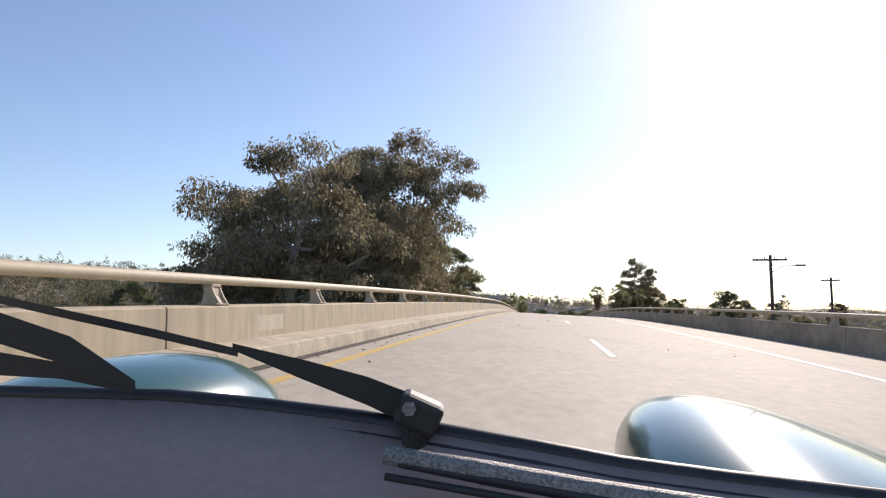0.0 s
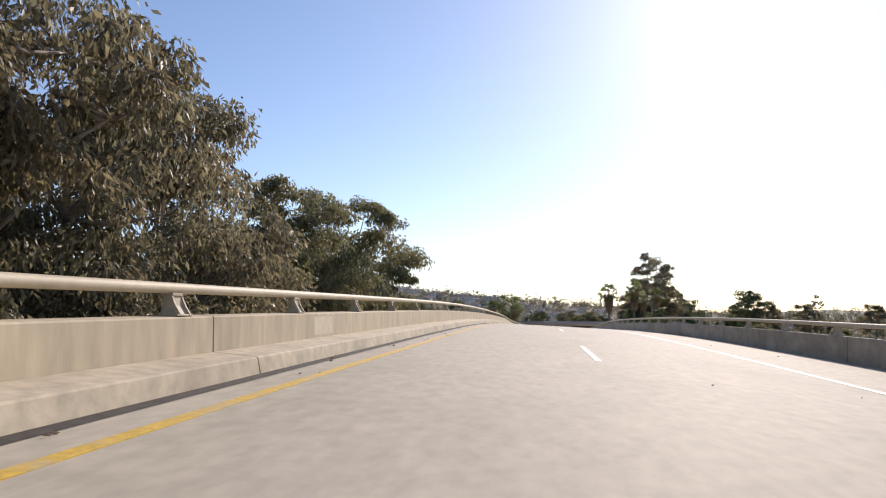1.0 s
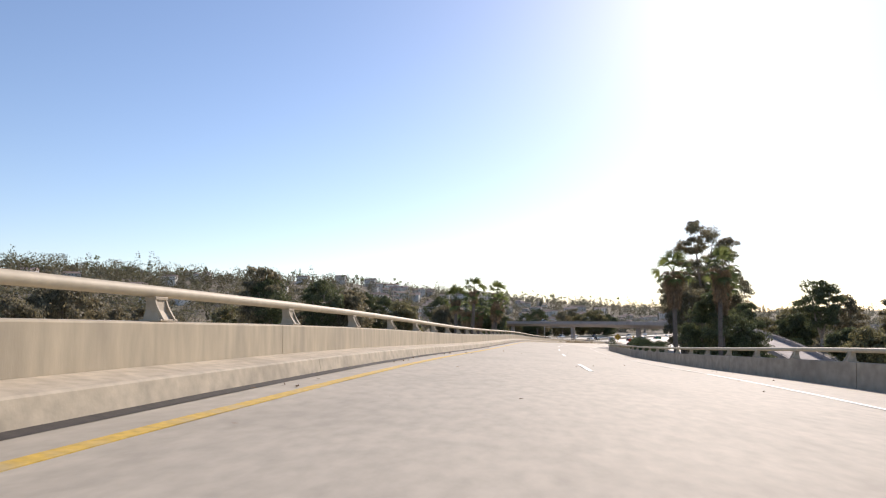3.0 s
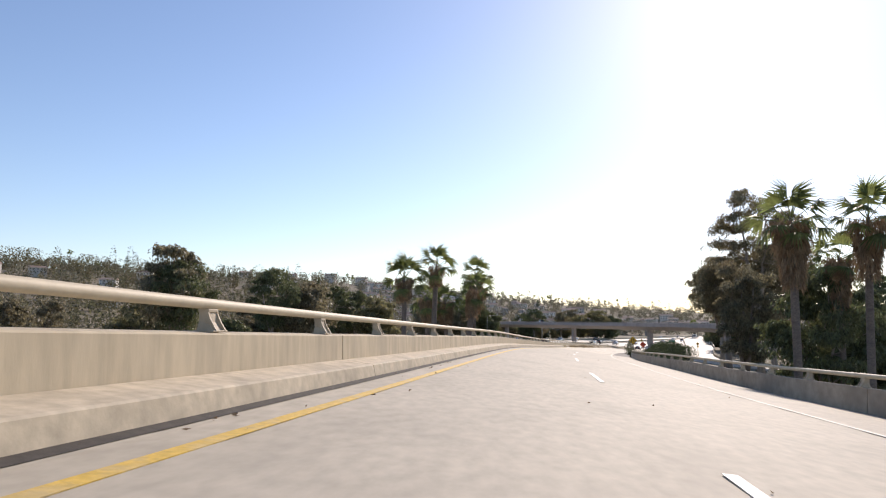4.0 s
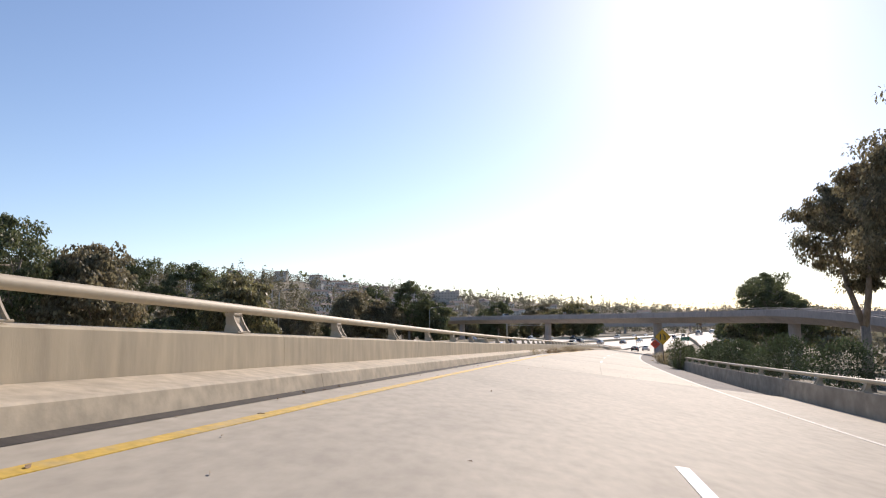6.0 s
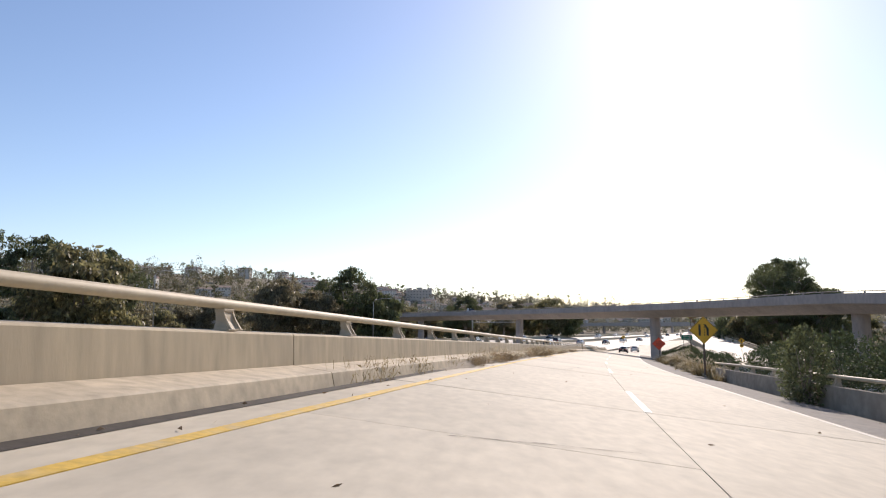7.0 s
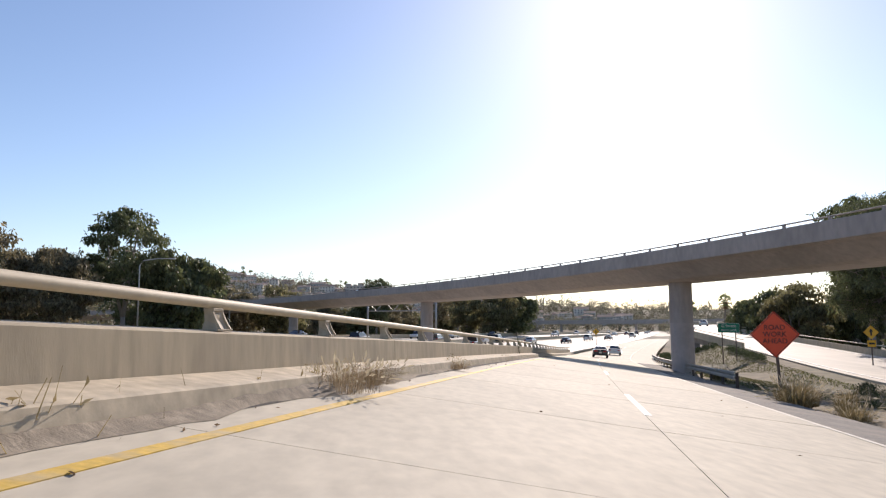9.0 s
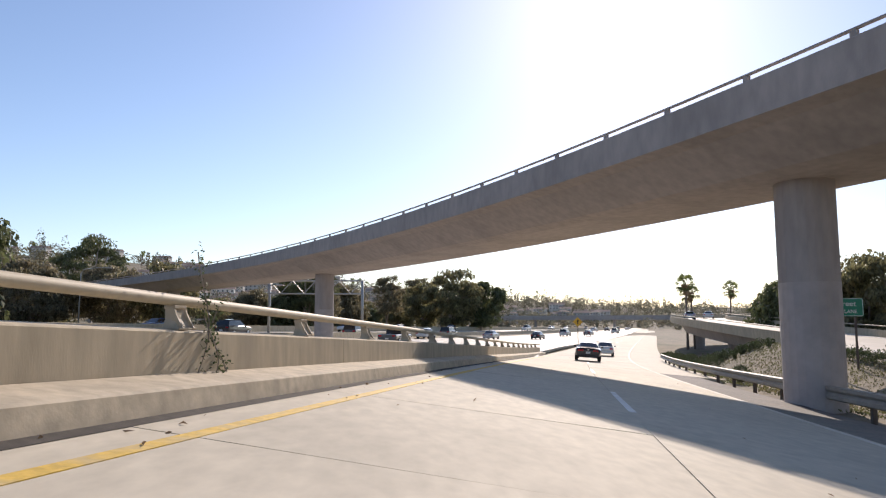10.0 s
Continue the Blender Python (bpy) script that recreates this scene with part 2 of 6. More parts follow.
def sweep(name, y0, y1, profile, mat, parent=None, label="", step=4.0, closed=True, place=on_ramp, smooth=False):
    """A solid whose cross section (lat, up) follows a line from y0 to y1."""
    n = max(2, int(abs(y1 - y0) / step) + 1)
    ys = np.linspace(y0, y1, n)
    k = len(profile)
    v = np.stack([place(ys, a, b) for a, b in profile], 1).reshape(-1, 3)
    faces = []
    for i in range(n - 1):
        for j in range(k if closed else k - 1):
            a, b = i * k + j, i * k + (j + 1) % k
            faces.append((a, b, b + k, a + k))
    ob = arrays(name, v, faces, mat, parent, label, smooth)
    if closed:
        bm = bmesh.new()
        bm.from_mesh(ob.data)
        bm.verts.ensure_lookup_table()
        bm.faces.new([bm.verts[j] for j in range(k)])
        bm.faces.new([bm.verts[(n - 1) * k + j] for j in range(k)][::-1])
        bmesh.ops.recalc_face_normals(bm, faces=bm.faces)
        bm.to_mesh(ob.data)
        bm.free()
    return ob


# ---- ground: one sheet to the horizon ----
SECOND = [(-200, 330, -9.1), (0, 240, -9.1), (150, 150, -9.0), (215, 103, -8.8), (240, 84, -8.5), (265, 65, -8.1), (290, 48.5, -7.5), (310, 43, -7.1), (330, 45, -6.9), (370, 55, -6.4), (410, 63.5, -5.2), (440, 70, -4.2), (465, 80, -3.7), (485, 98, -3.4), (500, 130, -3.2)]
second_x = spline([r[0] for r in SECOND], [r[1] for r in SECOND])
second_z = spline([r[0] for r in SECOND], [r[2] for r in SECOND])


def free_left(y):
    """The west edge of the freeway by y."""
    return ramp_x(np.maximum(y, 395)) - 48 - 0.16 * (np.maximum(y, 395) - np.asarray(y, float)) + 17 * smoothstep(y, 430, 600)


def free_z(y, lat):
    """The freeway's surface: it falls to the east and to the north."""
    return np.interp(y, [-200, 330, 400, 470, 1500], [-6.5, -6.6, -7.4, -8.2, -8.3]) + (44 - lat) * 0.043 * (1 - smoothstep(y, 450, 800))


def hill(x, y):
    """Height of the land over the valley floor."""
    dx, dy = x - 0.0, y - 100.0
    r = np.hypot(dx, dy)
    b = np.degrees(np.arctan2(dx, dy))
    top = np.interp(b, [-180, -70, -42, -30, -16, -7, 2, 9, 15, 30, 60, 180], [55, 66, 60, 60, 66, 52, 43, 36, 30, 18, 14, 40])
    near = np.interp(b, [-180, -60, -35, -20, -8, 0, 8, 20, 180], [160, 160, 260, 400, 520, 600, 680, 760, 700])
    z = top * smoothstep((r - near) / 550, 0, 1)
    z += 34 * smoothstep(r, 1500, 2600) * (0.6 + 0.4 * np.sin(b * 0.35))
    return z


def ground_z(x, y):
    x, y = np.asarray(x, float), np.asarray(y, float)
    fl = x - free_left(y)
    near_f = smoothstep(fl, -70, -8) * (1 - smoothstep(fl, 46, 58)) * (1 - smoothstep(y, 700, 1500)) * smoothstep(y, -200, 100)
    base = -9.2 + (free_z(y, np.clip(fl, 0, 44)) - 0.45 + 9.2) * near_f + hill(x, y)
    lat = x - ramp_x(y)
    rz = ramp_z(y) - H - bank(y) * np.clip(lat, -5, 9)
    fill = np.where(lat > 8, rz - 0.12 - 0.13 * np.maximum(lat - 10, 0), np.where(lat < -3.5, rz - 0.6 - 0.6 * np.maximum(-lat - 4, 0), rz - 0.4))
    w = smoothstep(y, 214, 232) * (1 - smoothstep(y, 395, 430))
    out = np.maximum(base, base + (fill - base) * w)
    # the second road's shelf
    sl = np.abs(x - second_x(y))
    sz = second_z(y) - 0.15 - 0.35 * np.maximum(sl - 7, 0)
    sw = smoothstep(y, 235, 285) * (1 - smoothstep(y, 385, 400))
    out = np.where(sl < 6.5, np.minimum(out, second_z(y) - 0.15), out)
    out = np.maximum(out, base + (sz - base) * sw * (sl < 26))
    # a bank on its east side
    e = x - second_x(y) - 9
    out = out + 3.0 * smoothstep(e, 0, 14) * smoothstep(y, 250, 300) * (1 - smoothstep(y, 340, 380)) * (1 - smoothstep(e, 25, 60))
    return out


def grid_lines(dense0, dense1, step, far0, far1):
    a = list(np.arange(dense0, dense1 + 0.1, step))
    s, v = step, dense1
    while v < far1:
        s *= 1.18
        v += s
        a.append(v)
    s, v = step, dense0
    while v > far0:
        s *= 1.18
        v -= s
        a.insert(0, v)
    return np.array(a)


gx, gy = grid_lines(-45, 120, 2.5, -4200, 4200), grid_lines(200, 480, 3.0, -2500, 4600)
GX, GY = np.meshgrid(gx, gy)
GZ = ground_z(GX, GY)
GZ += (np.hypot(GX, GY - 150) > 260) * np.sin(GX * 0.021) * np.cos(GY * 0.017) * 1.5 * (hill(GX, GY) > 2)
nx = len(gx)
idx = np.arange(len(gx) * len(gy)).reshape(len(gy), nx)
quads = np.stack([idx[:-1, :-1], idx[:-1, 1:], idx[1:, 1:], idx[1:, :-1]], -1).reshape(-1, 4)
tagged(arrays("ground", np.stack([GX, GY, GZ], -1).reshape(-1, 3), quads, M_GROUND, smooth=True), "dry brown earth and scrub valley rising to hills", "ground", kind="structure")


# ---- the ramp ----
DECK_END = 226.0
bridge = tagged(new("bridge_deck"), "tan concrete bridge deck of the connector ramp", "bridge", kind="structure")
for a, b in ((-60, 74.5), (74.5, 177.0), (177.0, DECK_END)):
    sweep("deck_slab", a + 0.02, b - 0.02, [(-3.9, 0), (7.5, 0), (7.5, -0.3), (-3.9, -0.3)], M_DECK, bridge)
    sweep("box_girder", a + 0.02, b - 0.02, [(-1.9, -0.3), (5.5, -0.3), (4.9, -2.1), (-1.3, -2.1)], M_GIRDER, bridge)
for y in (74.5, 177.0, DECK_END):
    sweep("expansion_joint", y - 0.018, y + 0.018, [(-3.1, -0.012), (7.0, -0.012), (7.0, -0.1), (-3.1, -0.1)], M_JOINT, bridge, step=1)
for y in (20.0, 74.5, 126.0, 177.0):
    p = on_ramp(y, 1.8, -2.1)
    bm = bmesh.new()
    tube(bm, [(p[0], p[1], p[2] + 0.05), (p[0], p[1], -9.6)], 0.9, 12)
    part("pier", bm, M_COLUMN, bridge)

road = tagged(new("ramp_road"), "pale jointed concrete slabs of the ramp roadway", "road", kind="structure")
sweep("sub_base", DECK_END, 470, [(-3.6, -0.25), (6.6, -0.25), (6.6, -0.5), (-3.6, -0.5)], M_JOINT, road)
sweep("slab", 470.0, 1600, [(-2.9, 0), (4.75, 0), (4.75, -0.25), (-2.9, -0.25)], M_SLAB, road, step=12)
y = DECK_END + 0.03
while y < 469:
    n = min(4.6 + 0.5 * math.sin(y), 470 - y)
    for a, b in ((-3.14, 0.989), (0.999, 4.75)):
        skew = 0.0
        sweep("slab", y, y + n - 0.014, [(a, random.uniform(-0.004, 0.003)), (b, random.uniform(-0.004, 0.003)), (b, -0.26), (a, -0.26)], M_SLAB, road, step=2.4)
    y += n
tagged(sweep("paved_shoulder", DECK_END, 372, [(4.76, -0.015), (6.9, -0.05), (6.9, -0.4), (4.76, -0.4)], M_ASPHALT), "worn grey asphalt shoulder along the ramp", "shoulder", kind="structure")
tagged(sweep("paved_shoulder", 372, 700, [(4.76, -0.015), (8.2, -0.05), (8.2, -0.4), (4.76, -0.4)], M_SLAB), "pale concrete shoulder along the ramp", "shoulder", kind="structure")

lines = tagged(new("lane_markings"), "yellow and white painted lane lines, worn", "lane line", kind="structure")
sweep("yellow_line", -60, 400, [(-2.66, 0.006), (-2.53, 0.006), (-2.53, 0.0), (-2.66, 0.0)], M_YELLOW, lines)
sweep("white_edge_line", -60, 120, [(4.55, 0.006), (4.68, 0.006), (4.68, 0.0), (4.55, 0.0)], M_WHITE, lines)
sweep("white_edge_line", 120.1, 700, [(4.56, 0.006), (4.67, 0.006), (4.67, 0.0), (4.56, 0.0)], M_WORN, lines)
for yc in [14.1 + 17.25 * i for i in range(-3, 12)] + [347.2 + 16.65 * i for i in range(-6, 16)]:
    sweep("lane_dash", yc - 2.5, yc + 2.5, [(0.98, 0.007), (1.1, 0.007), (1.1, 0.0), (0.98, 0.0)], M_WHITE, lines, step=2)


def rail_post_mesh():
    """Base plate with two curved fins that carry the tube."""
    bm = bmesh.new()
    box(bm, (-0.11, -0.16, 0), (0.12, 0.16, 0.022), bevel=0.006)
    for s in (-1, 1):
        prof = []
        for k in range(6):
            u = k / 5
            prof.append((0.085 - 0.13 * math.sin(u * 1.45) * 0.75, 0.02 + 0.225 * u, 0.085 * (1 - 0.3 * u)))
        vs = []
        for cx, z, w in prof:
            vs.append([bm.verts.new((cx - w / 2 + dx, s * 0.10 + dy, z)) for dx, dy in ((0, -0.012), (w, -0.012), (w, 0.012), (0, 0.012))])
        for r0, r1 in zip(vs, vs[1:]):
            for k in range(4):
                bm.faces.new((r0[k], r0[(k + 1) % 4], r1[(k + 1) % 4], r1[k]))
        bm.faces.new(vs[0][::-1])
        bm.faces.new(vs[-1])
    lo = [bm.verts.new(p) for p in ((-0.085, -0.135, 0.015), (0.095, -0.135, 0.015), (0.095, 0.135, 0.015), (-0.085, 0.135, 0.015))]
    md = [bm.verts.new(p) for p in ((-0.075, -0.105, 0.11), (0.035, -0.105, 0.11), (0.035, 0.105, 0.11), (-0.075, 0.105, 0.11))]
    hi = [bm.verts.new(p) for p in ((-0.085, -0.10, 0.24), (0.01, -0.10, 0.24), (0.01, 0.10, 0.24), (-0.085, 0.10, 0.24))]
    for r0, r1 in ((lo, md), (md, hi)):
        for k in range(4):
            bm.faces.new((r0[k], r0[(k + 1) % 4], r1[(k + 1) % 4], r1[k]))
    bm.faces.new(lo[::-1])
    bm.faces.new(hi)
    box(bm, (-0.09, -0.11, 0.21), (0.03, 0.11, 0.245), bevel=0.006)
    bmesh.ops.recalc_face_normals(bm, faces=bm.faces)
    me = bpy.data.meshes.new("rail_post")
    bm.to_mesh(me)
    bm.free()
    me.materials.append(M_POST)
    return me


POST = rail_post_mesh()


def heading(y, place=on_ramp):
    a, b = place(y - 0.5, 0.0), place(y + 0.5, 0.0)
    return math.atan2(-(b[0] - a[0]), b[1] - a[1])


def rail_posts(parent, stations, lat, up, side):
    for y in stations:
        ob = new("rail_post", POST)
        p = on_ramp(y, lat, up)
        ob.matrix_world = Matrix.Translation(p) @ Matrix.Rotation(heading(y), 4, "Z") @ Matrix.Diagonal((side, 1, 1, 1))
        ob.parent = parent


def oval(c, up, rx, rz, n=10):
    return [(c + rx * math.cos(k * 2 * math.pi / n), up + rz * math.sin(k * 2 * math.pi / n)) for k in range(n)]


LEFT_END = 398.0
west = tagged(new("barrier_west"), "low tan concrete parapet with stepped curb and beige tube rail", "barrier", kind="structure")
SEG = 10.98
# open joints, and finer ones between them where they lie far apart
OPEN = [-59.0, -48.8, -37.9, -26.9, -15.9, -4.9, 6.06, 27.78, 40.71, 66.2, 75.0, 97.34, 142.86, 155.82, 177.73, 197.81, 242.1, 263.6, 276.9, 313.6, 325.2, 333.6, LEFT_END]
JOINTS = []
for a, b in zip(OPEN, OPEN[1:]):
    k = max(1, round((b - a) / 11.2))
    JOINTS += [(a + (b - a) * i / k, 0.016 if i == 0 else 0.006) for i in range(k)]
JOINTS.append((LEFT_END, 0.0))
for (y, g0), (y1, g1) in zip(JOINTS, JOINTS[1:]):
    sweep("parapet_segment", y + g0, y1 - g1, [(-3.72, 0.16), (-3.73, 0.615), (-3.745, 0.63), (-4.0, 0.63), (-4.02, 0.6), (-4.02, -0.3), (-3.72, -0.3)], M_BARRIER, west, step=3.7)
    sweep("curb_segment", y + g0, y1 - g1, [(-3.15, 0.02), (-3.185, 0.19), (-3.21, 0.205), (-3.715, 0.225), (-3.715, -0.2), (-3.15, -0.2)], M_CURB, west, step=3.7)
sweep("joint_filler", -59, LEFT_END, [(-3.74, -0.1), (-3.74, 0.6), (-3.98, 0.6), (-3.98, -0.1)], M_JOINT, west)
# thin dark strip along the foot of the west curb
sweep("gutter_strip", -59, LEFT_END, [(-3.16, 0.004), (-3.16, 0.022), (-3.04, 0.004)], M_GUTTER, west)
sweep("tube_rail", -59, LEFT_END + 1.5, oval(-3.90, 0.925, 0.062, 0.06), M_RAIL, west, smooth=True, step=3.66)
rail_posts(west, [7.3 + 3.645 * i for i in range(-18, 65)] + [244.6 + 3.275 * i for i in range(47)], -3.87, 0.63, 1)

M_COVER = material("cover_paint_patch", (0.58, 0.50, 0.37), 0.8, grain=5, spread=0.08, stain=0.3, stain_scale=2.0)
for y, n, lo, hi in ((44.3, 1.0, 0.27, 0.57), (8.2, 0.9, 0.3, 0.5), (190.8, 0.7, 0.26, 0.5), (233.0, 1.4, 0.28, 0.56), (300.0, 0.8, 0.3, 0.55)):
    sweep("paint_patch", y, y + n, [(-3.7195 - 0.022 * (lo - 0.16), lo), (-3.7195 - 0.022 * (hi - 0.16), hi), (-3.729 - 0.022 * (hi - 0.16), hi), (-3.729 - 0.022 * (lo - 0.16), lo)], M_COVER, west, "pale patch of cover paint", step=1.0)

RIGHT_END = 276.0
east = tagged(new("barrier_east"), "low weathered concrete parapet with shade darkened into its colour and beige tube rail", "barrier", kind="structure")
y = -59.0
while y < RIGHT_END:
    n = min(SEG, RIGHT_END - y)
    # same concrete as the west parapet, with the shade put into its colour
    sweep("parapet_segment", y + 0.016, y + n - 0.016, [(7.2, -0.05), (7.23, 0.60), (7.25, 0.62), (7.5, 0.62), (7.52, 0.59), (7.52, -0.35), (7.2, -0.35)], M_BARRIER_SHADED, east, step=3.7)
    y += n
sweep("tube_rail", -59, RIGHT_END + 1.0, oval(7.38, 0.90, 0.062, 0.06), M_RAIL, east, smooth=True, step=3.66)
rail_posts(east, [7.9 + 3.645 * i for i in range(-18, 74)], 7.35, 0.62, -1)


# ---- the overpass: a straight box girder crossing from the south-east to the north-west ----
OV_A, OV_D = Vector((36.8, 354.4, 0)), Vector((-0.336, 0.942, 0)).normalized()
OV_N = Vector((OV_D.y, -OV_D.x, 0))


def on_overpass(s, lat, up=0.0):
    """s metres north-west of the eastern column, lat to the north-east, up over the soffit; it curves to the west."""
    s = np.asarray(s, float)
    c = np.maximum(s, -60)
    k = 0.0021 * c * c + 0.252 * (c - s)
    g = 0.0042 * c
    d = 1 / np.sqrt(1 + g * g)
    tx, ty = (OV_D.x - OV_N.x * g) * d, (OV_D.y - OV_N.y * g) * d
    x = OV_A.x + OV_D.x * s - OV_N.x * k + ty * lat
    yy = OV_A.y + OV_D.y * s - OV_N.y * k - tx * lat
    return np.stack([x, yy, -0.22 + up + 0.003 * s - np.maximum(-s - 40, 0) ** 2 / 645 - np.maximum(s - 60, 0) ** 2 / 9000], -1)


M_PATCH = material("cover_paint", (0.455, 0.405, 0.38), 0.7, grain=3, spread=0.08, stain=0.3, stain_scale=0.8)
over = tagged(new("overpass"), "grey concrete box-girder overpass with parapet and open rail", "overpass", kind="structure")
for a, b in ((-112, 41.0), (41.06, 200)):
    sweep("box_girder", a, b, [(-1.6, 0), (1.6, 0), (2.2, 0.12), (3.7, 1.0), (4.3, 1.14), (4.3, 1.34), (-4.3, 1.34), (-4.3, 1.14), (-3.7, 1.0), (-2.2, 0.12)], M_GIRDER, over, place=on_overpass)
    for s in (-1, 1):
        sweep("parapet", a, b, [(s * 4.32, 1.12), (s * 4.32, 2.14), (s * 4.30, 2.17), (s * 4.10, 2.17), (s * 4.08, 2.14), (s * 4.08, 1.12)], M_GIRDER, over, place=on_overpass)
        sweep("tube_rail", a, b, oval(s * 4.2, 2.375, 0.055, 0.045, 8), M_GIRDER, over, place=on_overpass)
bm = bmesh.new()
box(bm, (-0.06, -0.09, 0), (0.06, 0.09, 0.18), bevel=0.015)
OPOST = bpy.data.meshes.new("rail_post")
bm.to_mesh(OPOST)
bm.free()
OPOST.materials.append(M_GIRDER)
for i in range(-33, 61):
    for s in (-1, 1):
        ob = new("rail_post", OPOST)
        ob.matrix_world = Matrix.Translation(on_overpass(-1.85 + i * 3.3, s * 4.2, 2.165)) @ Matrix.Rotation(math.atan2(-OV_D.x, OV_D.y), 4, "Z")
        ob.parent = over
for s in (-84.0, -45.0, 0.0, 48.4, 92.0, 137.0, 180.0):
    p = on_overpass(s, 0.0, 0.0)
    bm = bmesh.new()
    tube(bm, [(p[0] - 0.11, p[1] - 0.07, p[2] + 0.1), (p[0] - 0.11, p[1] - 0.07, -10)], 0.882, 24)
    col = part("column", bm, M_COLUMN, over, smooth=False)
    bm = bmesh.new()
    tube(bm, [(p[0] - 0.11, p[1] - 0.07, -3.4), (p[0] - 0.11, p[1] - 0.07, -10)], 0.888, 24, cap=False)
    part("paint_patch", bm, M_PATCH, col, "pale lilac-grey cover paint on the lower column")
for s in (-114, ):
    p = on_overpass(s, 0.0, 0.0)
    bm = bmesh.new()
    box(bm, (-4.9, -3, -10), (4.9, 3, 0.02), Matrix.Translation(p) @ Matrix.Rotation(math.atan2(-OV_D.x, OV_D.y), 4, "Z"))
    part("abutment", bm, M_GIRDER, over)


# ---- the freeway and the second road ----
def on_freeway(y, lat, up=0.0):
    y = np.asarray(y, float)
    return np.stack([free_left(y) + lat * (1 - 0.3 * smoothstep(y, 440, 600)), y, free_z(y, lat) + up], -1)


freeway = tagged(new("freeway"), "wide pale concrete freeway in the valley", "road", kind="structure")
sweep("pavement", -200, 1500, [(0, 0), (44, 0), (44, -0.3), (0, -0.3)], M_FREEWAY, freeway, step=20, place=on_freeway)
for a in (4.0, 7.6, 11.2, 14.8, 18.4, 25.4, 29.0, 32.6, 36.2, 39.8):
    sweep("lane_line", -200, 1200, [(a, 0.02), (a + 0.15, 0.02), (a + 0.15, 0), (a, 0)], M_WHITE, freeway, step=20, place=on_freeway)
tagged(sweep("median_barrier", -200, 1200, [(21.6, 0), (21.85, 0.3), (21.95, 0.9), (22.15, 0.9), (22.25, 0.3), (22.5, 0)], M_BARRIER, None, step=15, place=on_freeway), "grey concrete median barrier of the freeway", "barrier", kind="structure")
tagged(sweep("side_barrier", -200, 1200, [(-0.6, -0.3), (-0.6, 0.85), (-0.35, 0.85), (-0.2, -0.3)], M_BARRIER, None, step=15, place=on_freeway), "grey concrete edge barrier of the freeway", "barrier", kind="structure")


def on_second(y, lat, up=0.0):
    y = np.asarray(y, float)
    dx = second_x(y + 0.5) - second_x(y - 0.5)
    c = 1 / np.sqrt(1 + dx * dx)
    return np.stack([second_x(y) + lat * c, y - lat * dx * c, second_z(y) + up], -1)


second = tagged(new("exit_road"), "pale concrete exit road curving onto a viaduct", "road", kind="structure")
sweep("pavement", -200, 500, [(-4.5, 0), (4.5, 0), (4.5, -0.4), (-4.5, -0.4)], M_FREEWAY, second, step=4, place=on_second)
sweep("viaduct_girder", 398, 500, [(-3, -0.4), (3, -0.4), (2.4, -2.0), (-2.4, -2.0)], M_GIRDER, second, step=4, place=on_second)
for s in (-1, 1):
    sweep("edge_line", 200, 500, [(s * 3.7, 0.02), (s * 3.85, 0.02), (s * 3.85, 0), (s * 3.7, 0)], M_WHITE, second, step=4, place=on_second)
    sweep("parapet", 262 if s > 0 else 378, 500, [(s * 4.5, -0.4), (s * 4.5, 0.6), (s * 4.75, 0.6), (s * 4.75, -0.4)], M_BARRIER, second, step=4, place=on_second)
    sweep("tube_rail", 262 if s > 0 else 378, 500, oval(s * 4.62, 0.95, 0.06, 0.05, 8), M_RAIL, second, step=4, place=on_second)
for y in (420, 455):
    p = on_second(y, 0.0, -2.0)
    bm = bmesh.new()
    tube(bm, [(p[0], p[1], p[2] + 0.1), (p[0], p[1], -11)], 0.9, 12)
    part("pier", bm, M_COLUMN, second)


# ---- plants ----
def leaf_cards(rng, centers, dirs, length, width, curl=0.25):
    """Narrow four-cornered leaves from centres and directions, as arrays."""
    n = len(centers)
    d = dirs / (np.linalg.norm(dirs, axis=1, keepdims=True) + 1e-9)
    side = np.cross(d, rng.normal(size=(n, 3)))
    side /= np.linalg.norm(side, axis=1, keepdims=True) + 1e-9
    L = (length * rng.uniform(0.6, 1.3, n))[:, None]
    W = (width * rng.uniform(0.6, 1.3, n))[:, None]
    bend = rng.normal(size=(n, 3)) * L * curl * 0.3
    v = np.stack([centers, centers + d * L * 0.45 + side * W * 0.5 + bend, centers + d * L, centers + d * L * 0.45 - side * W * 0.5 + bend], 1)
    return v.reshape(-1, 3), np.arange(4 * n).reshape(-1, 4)


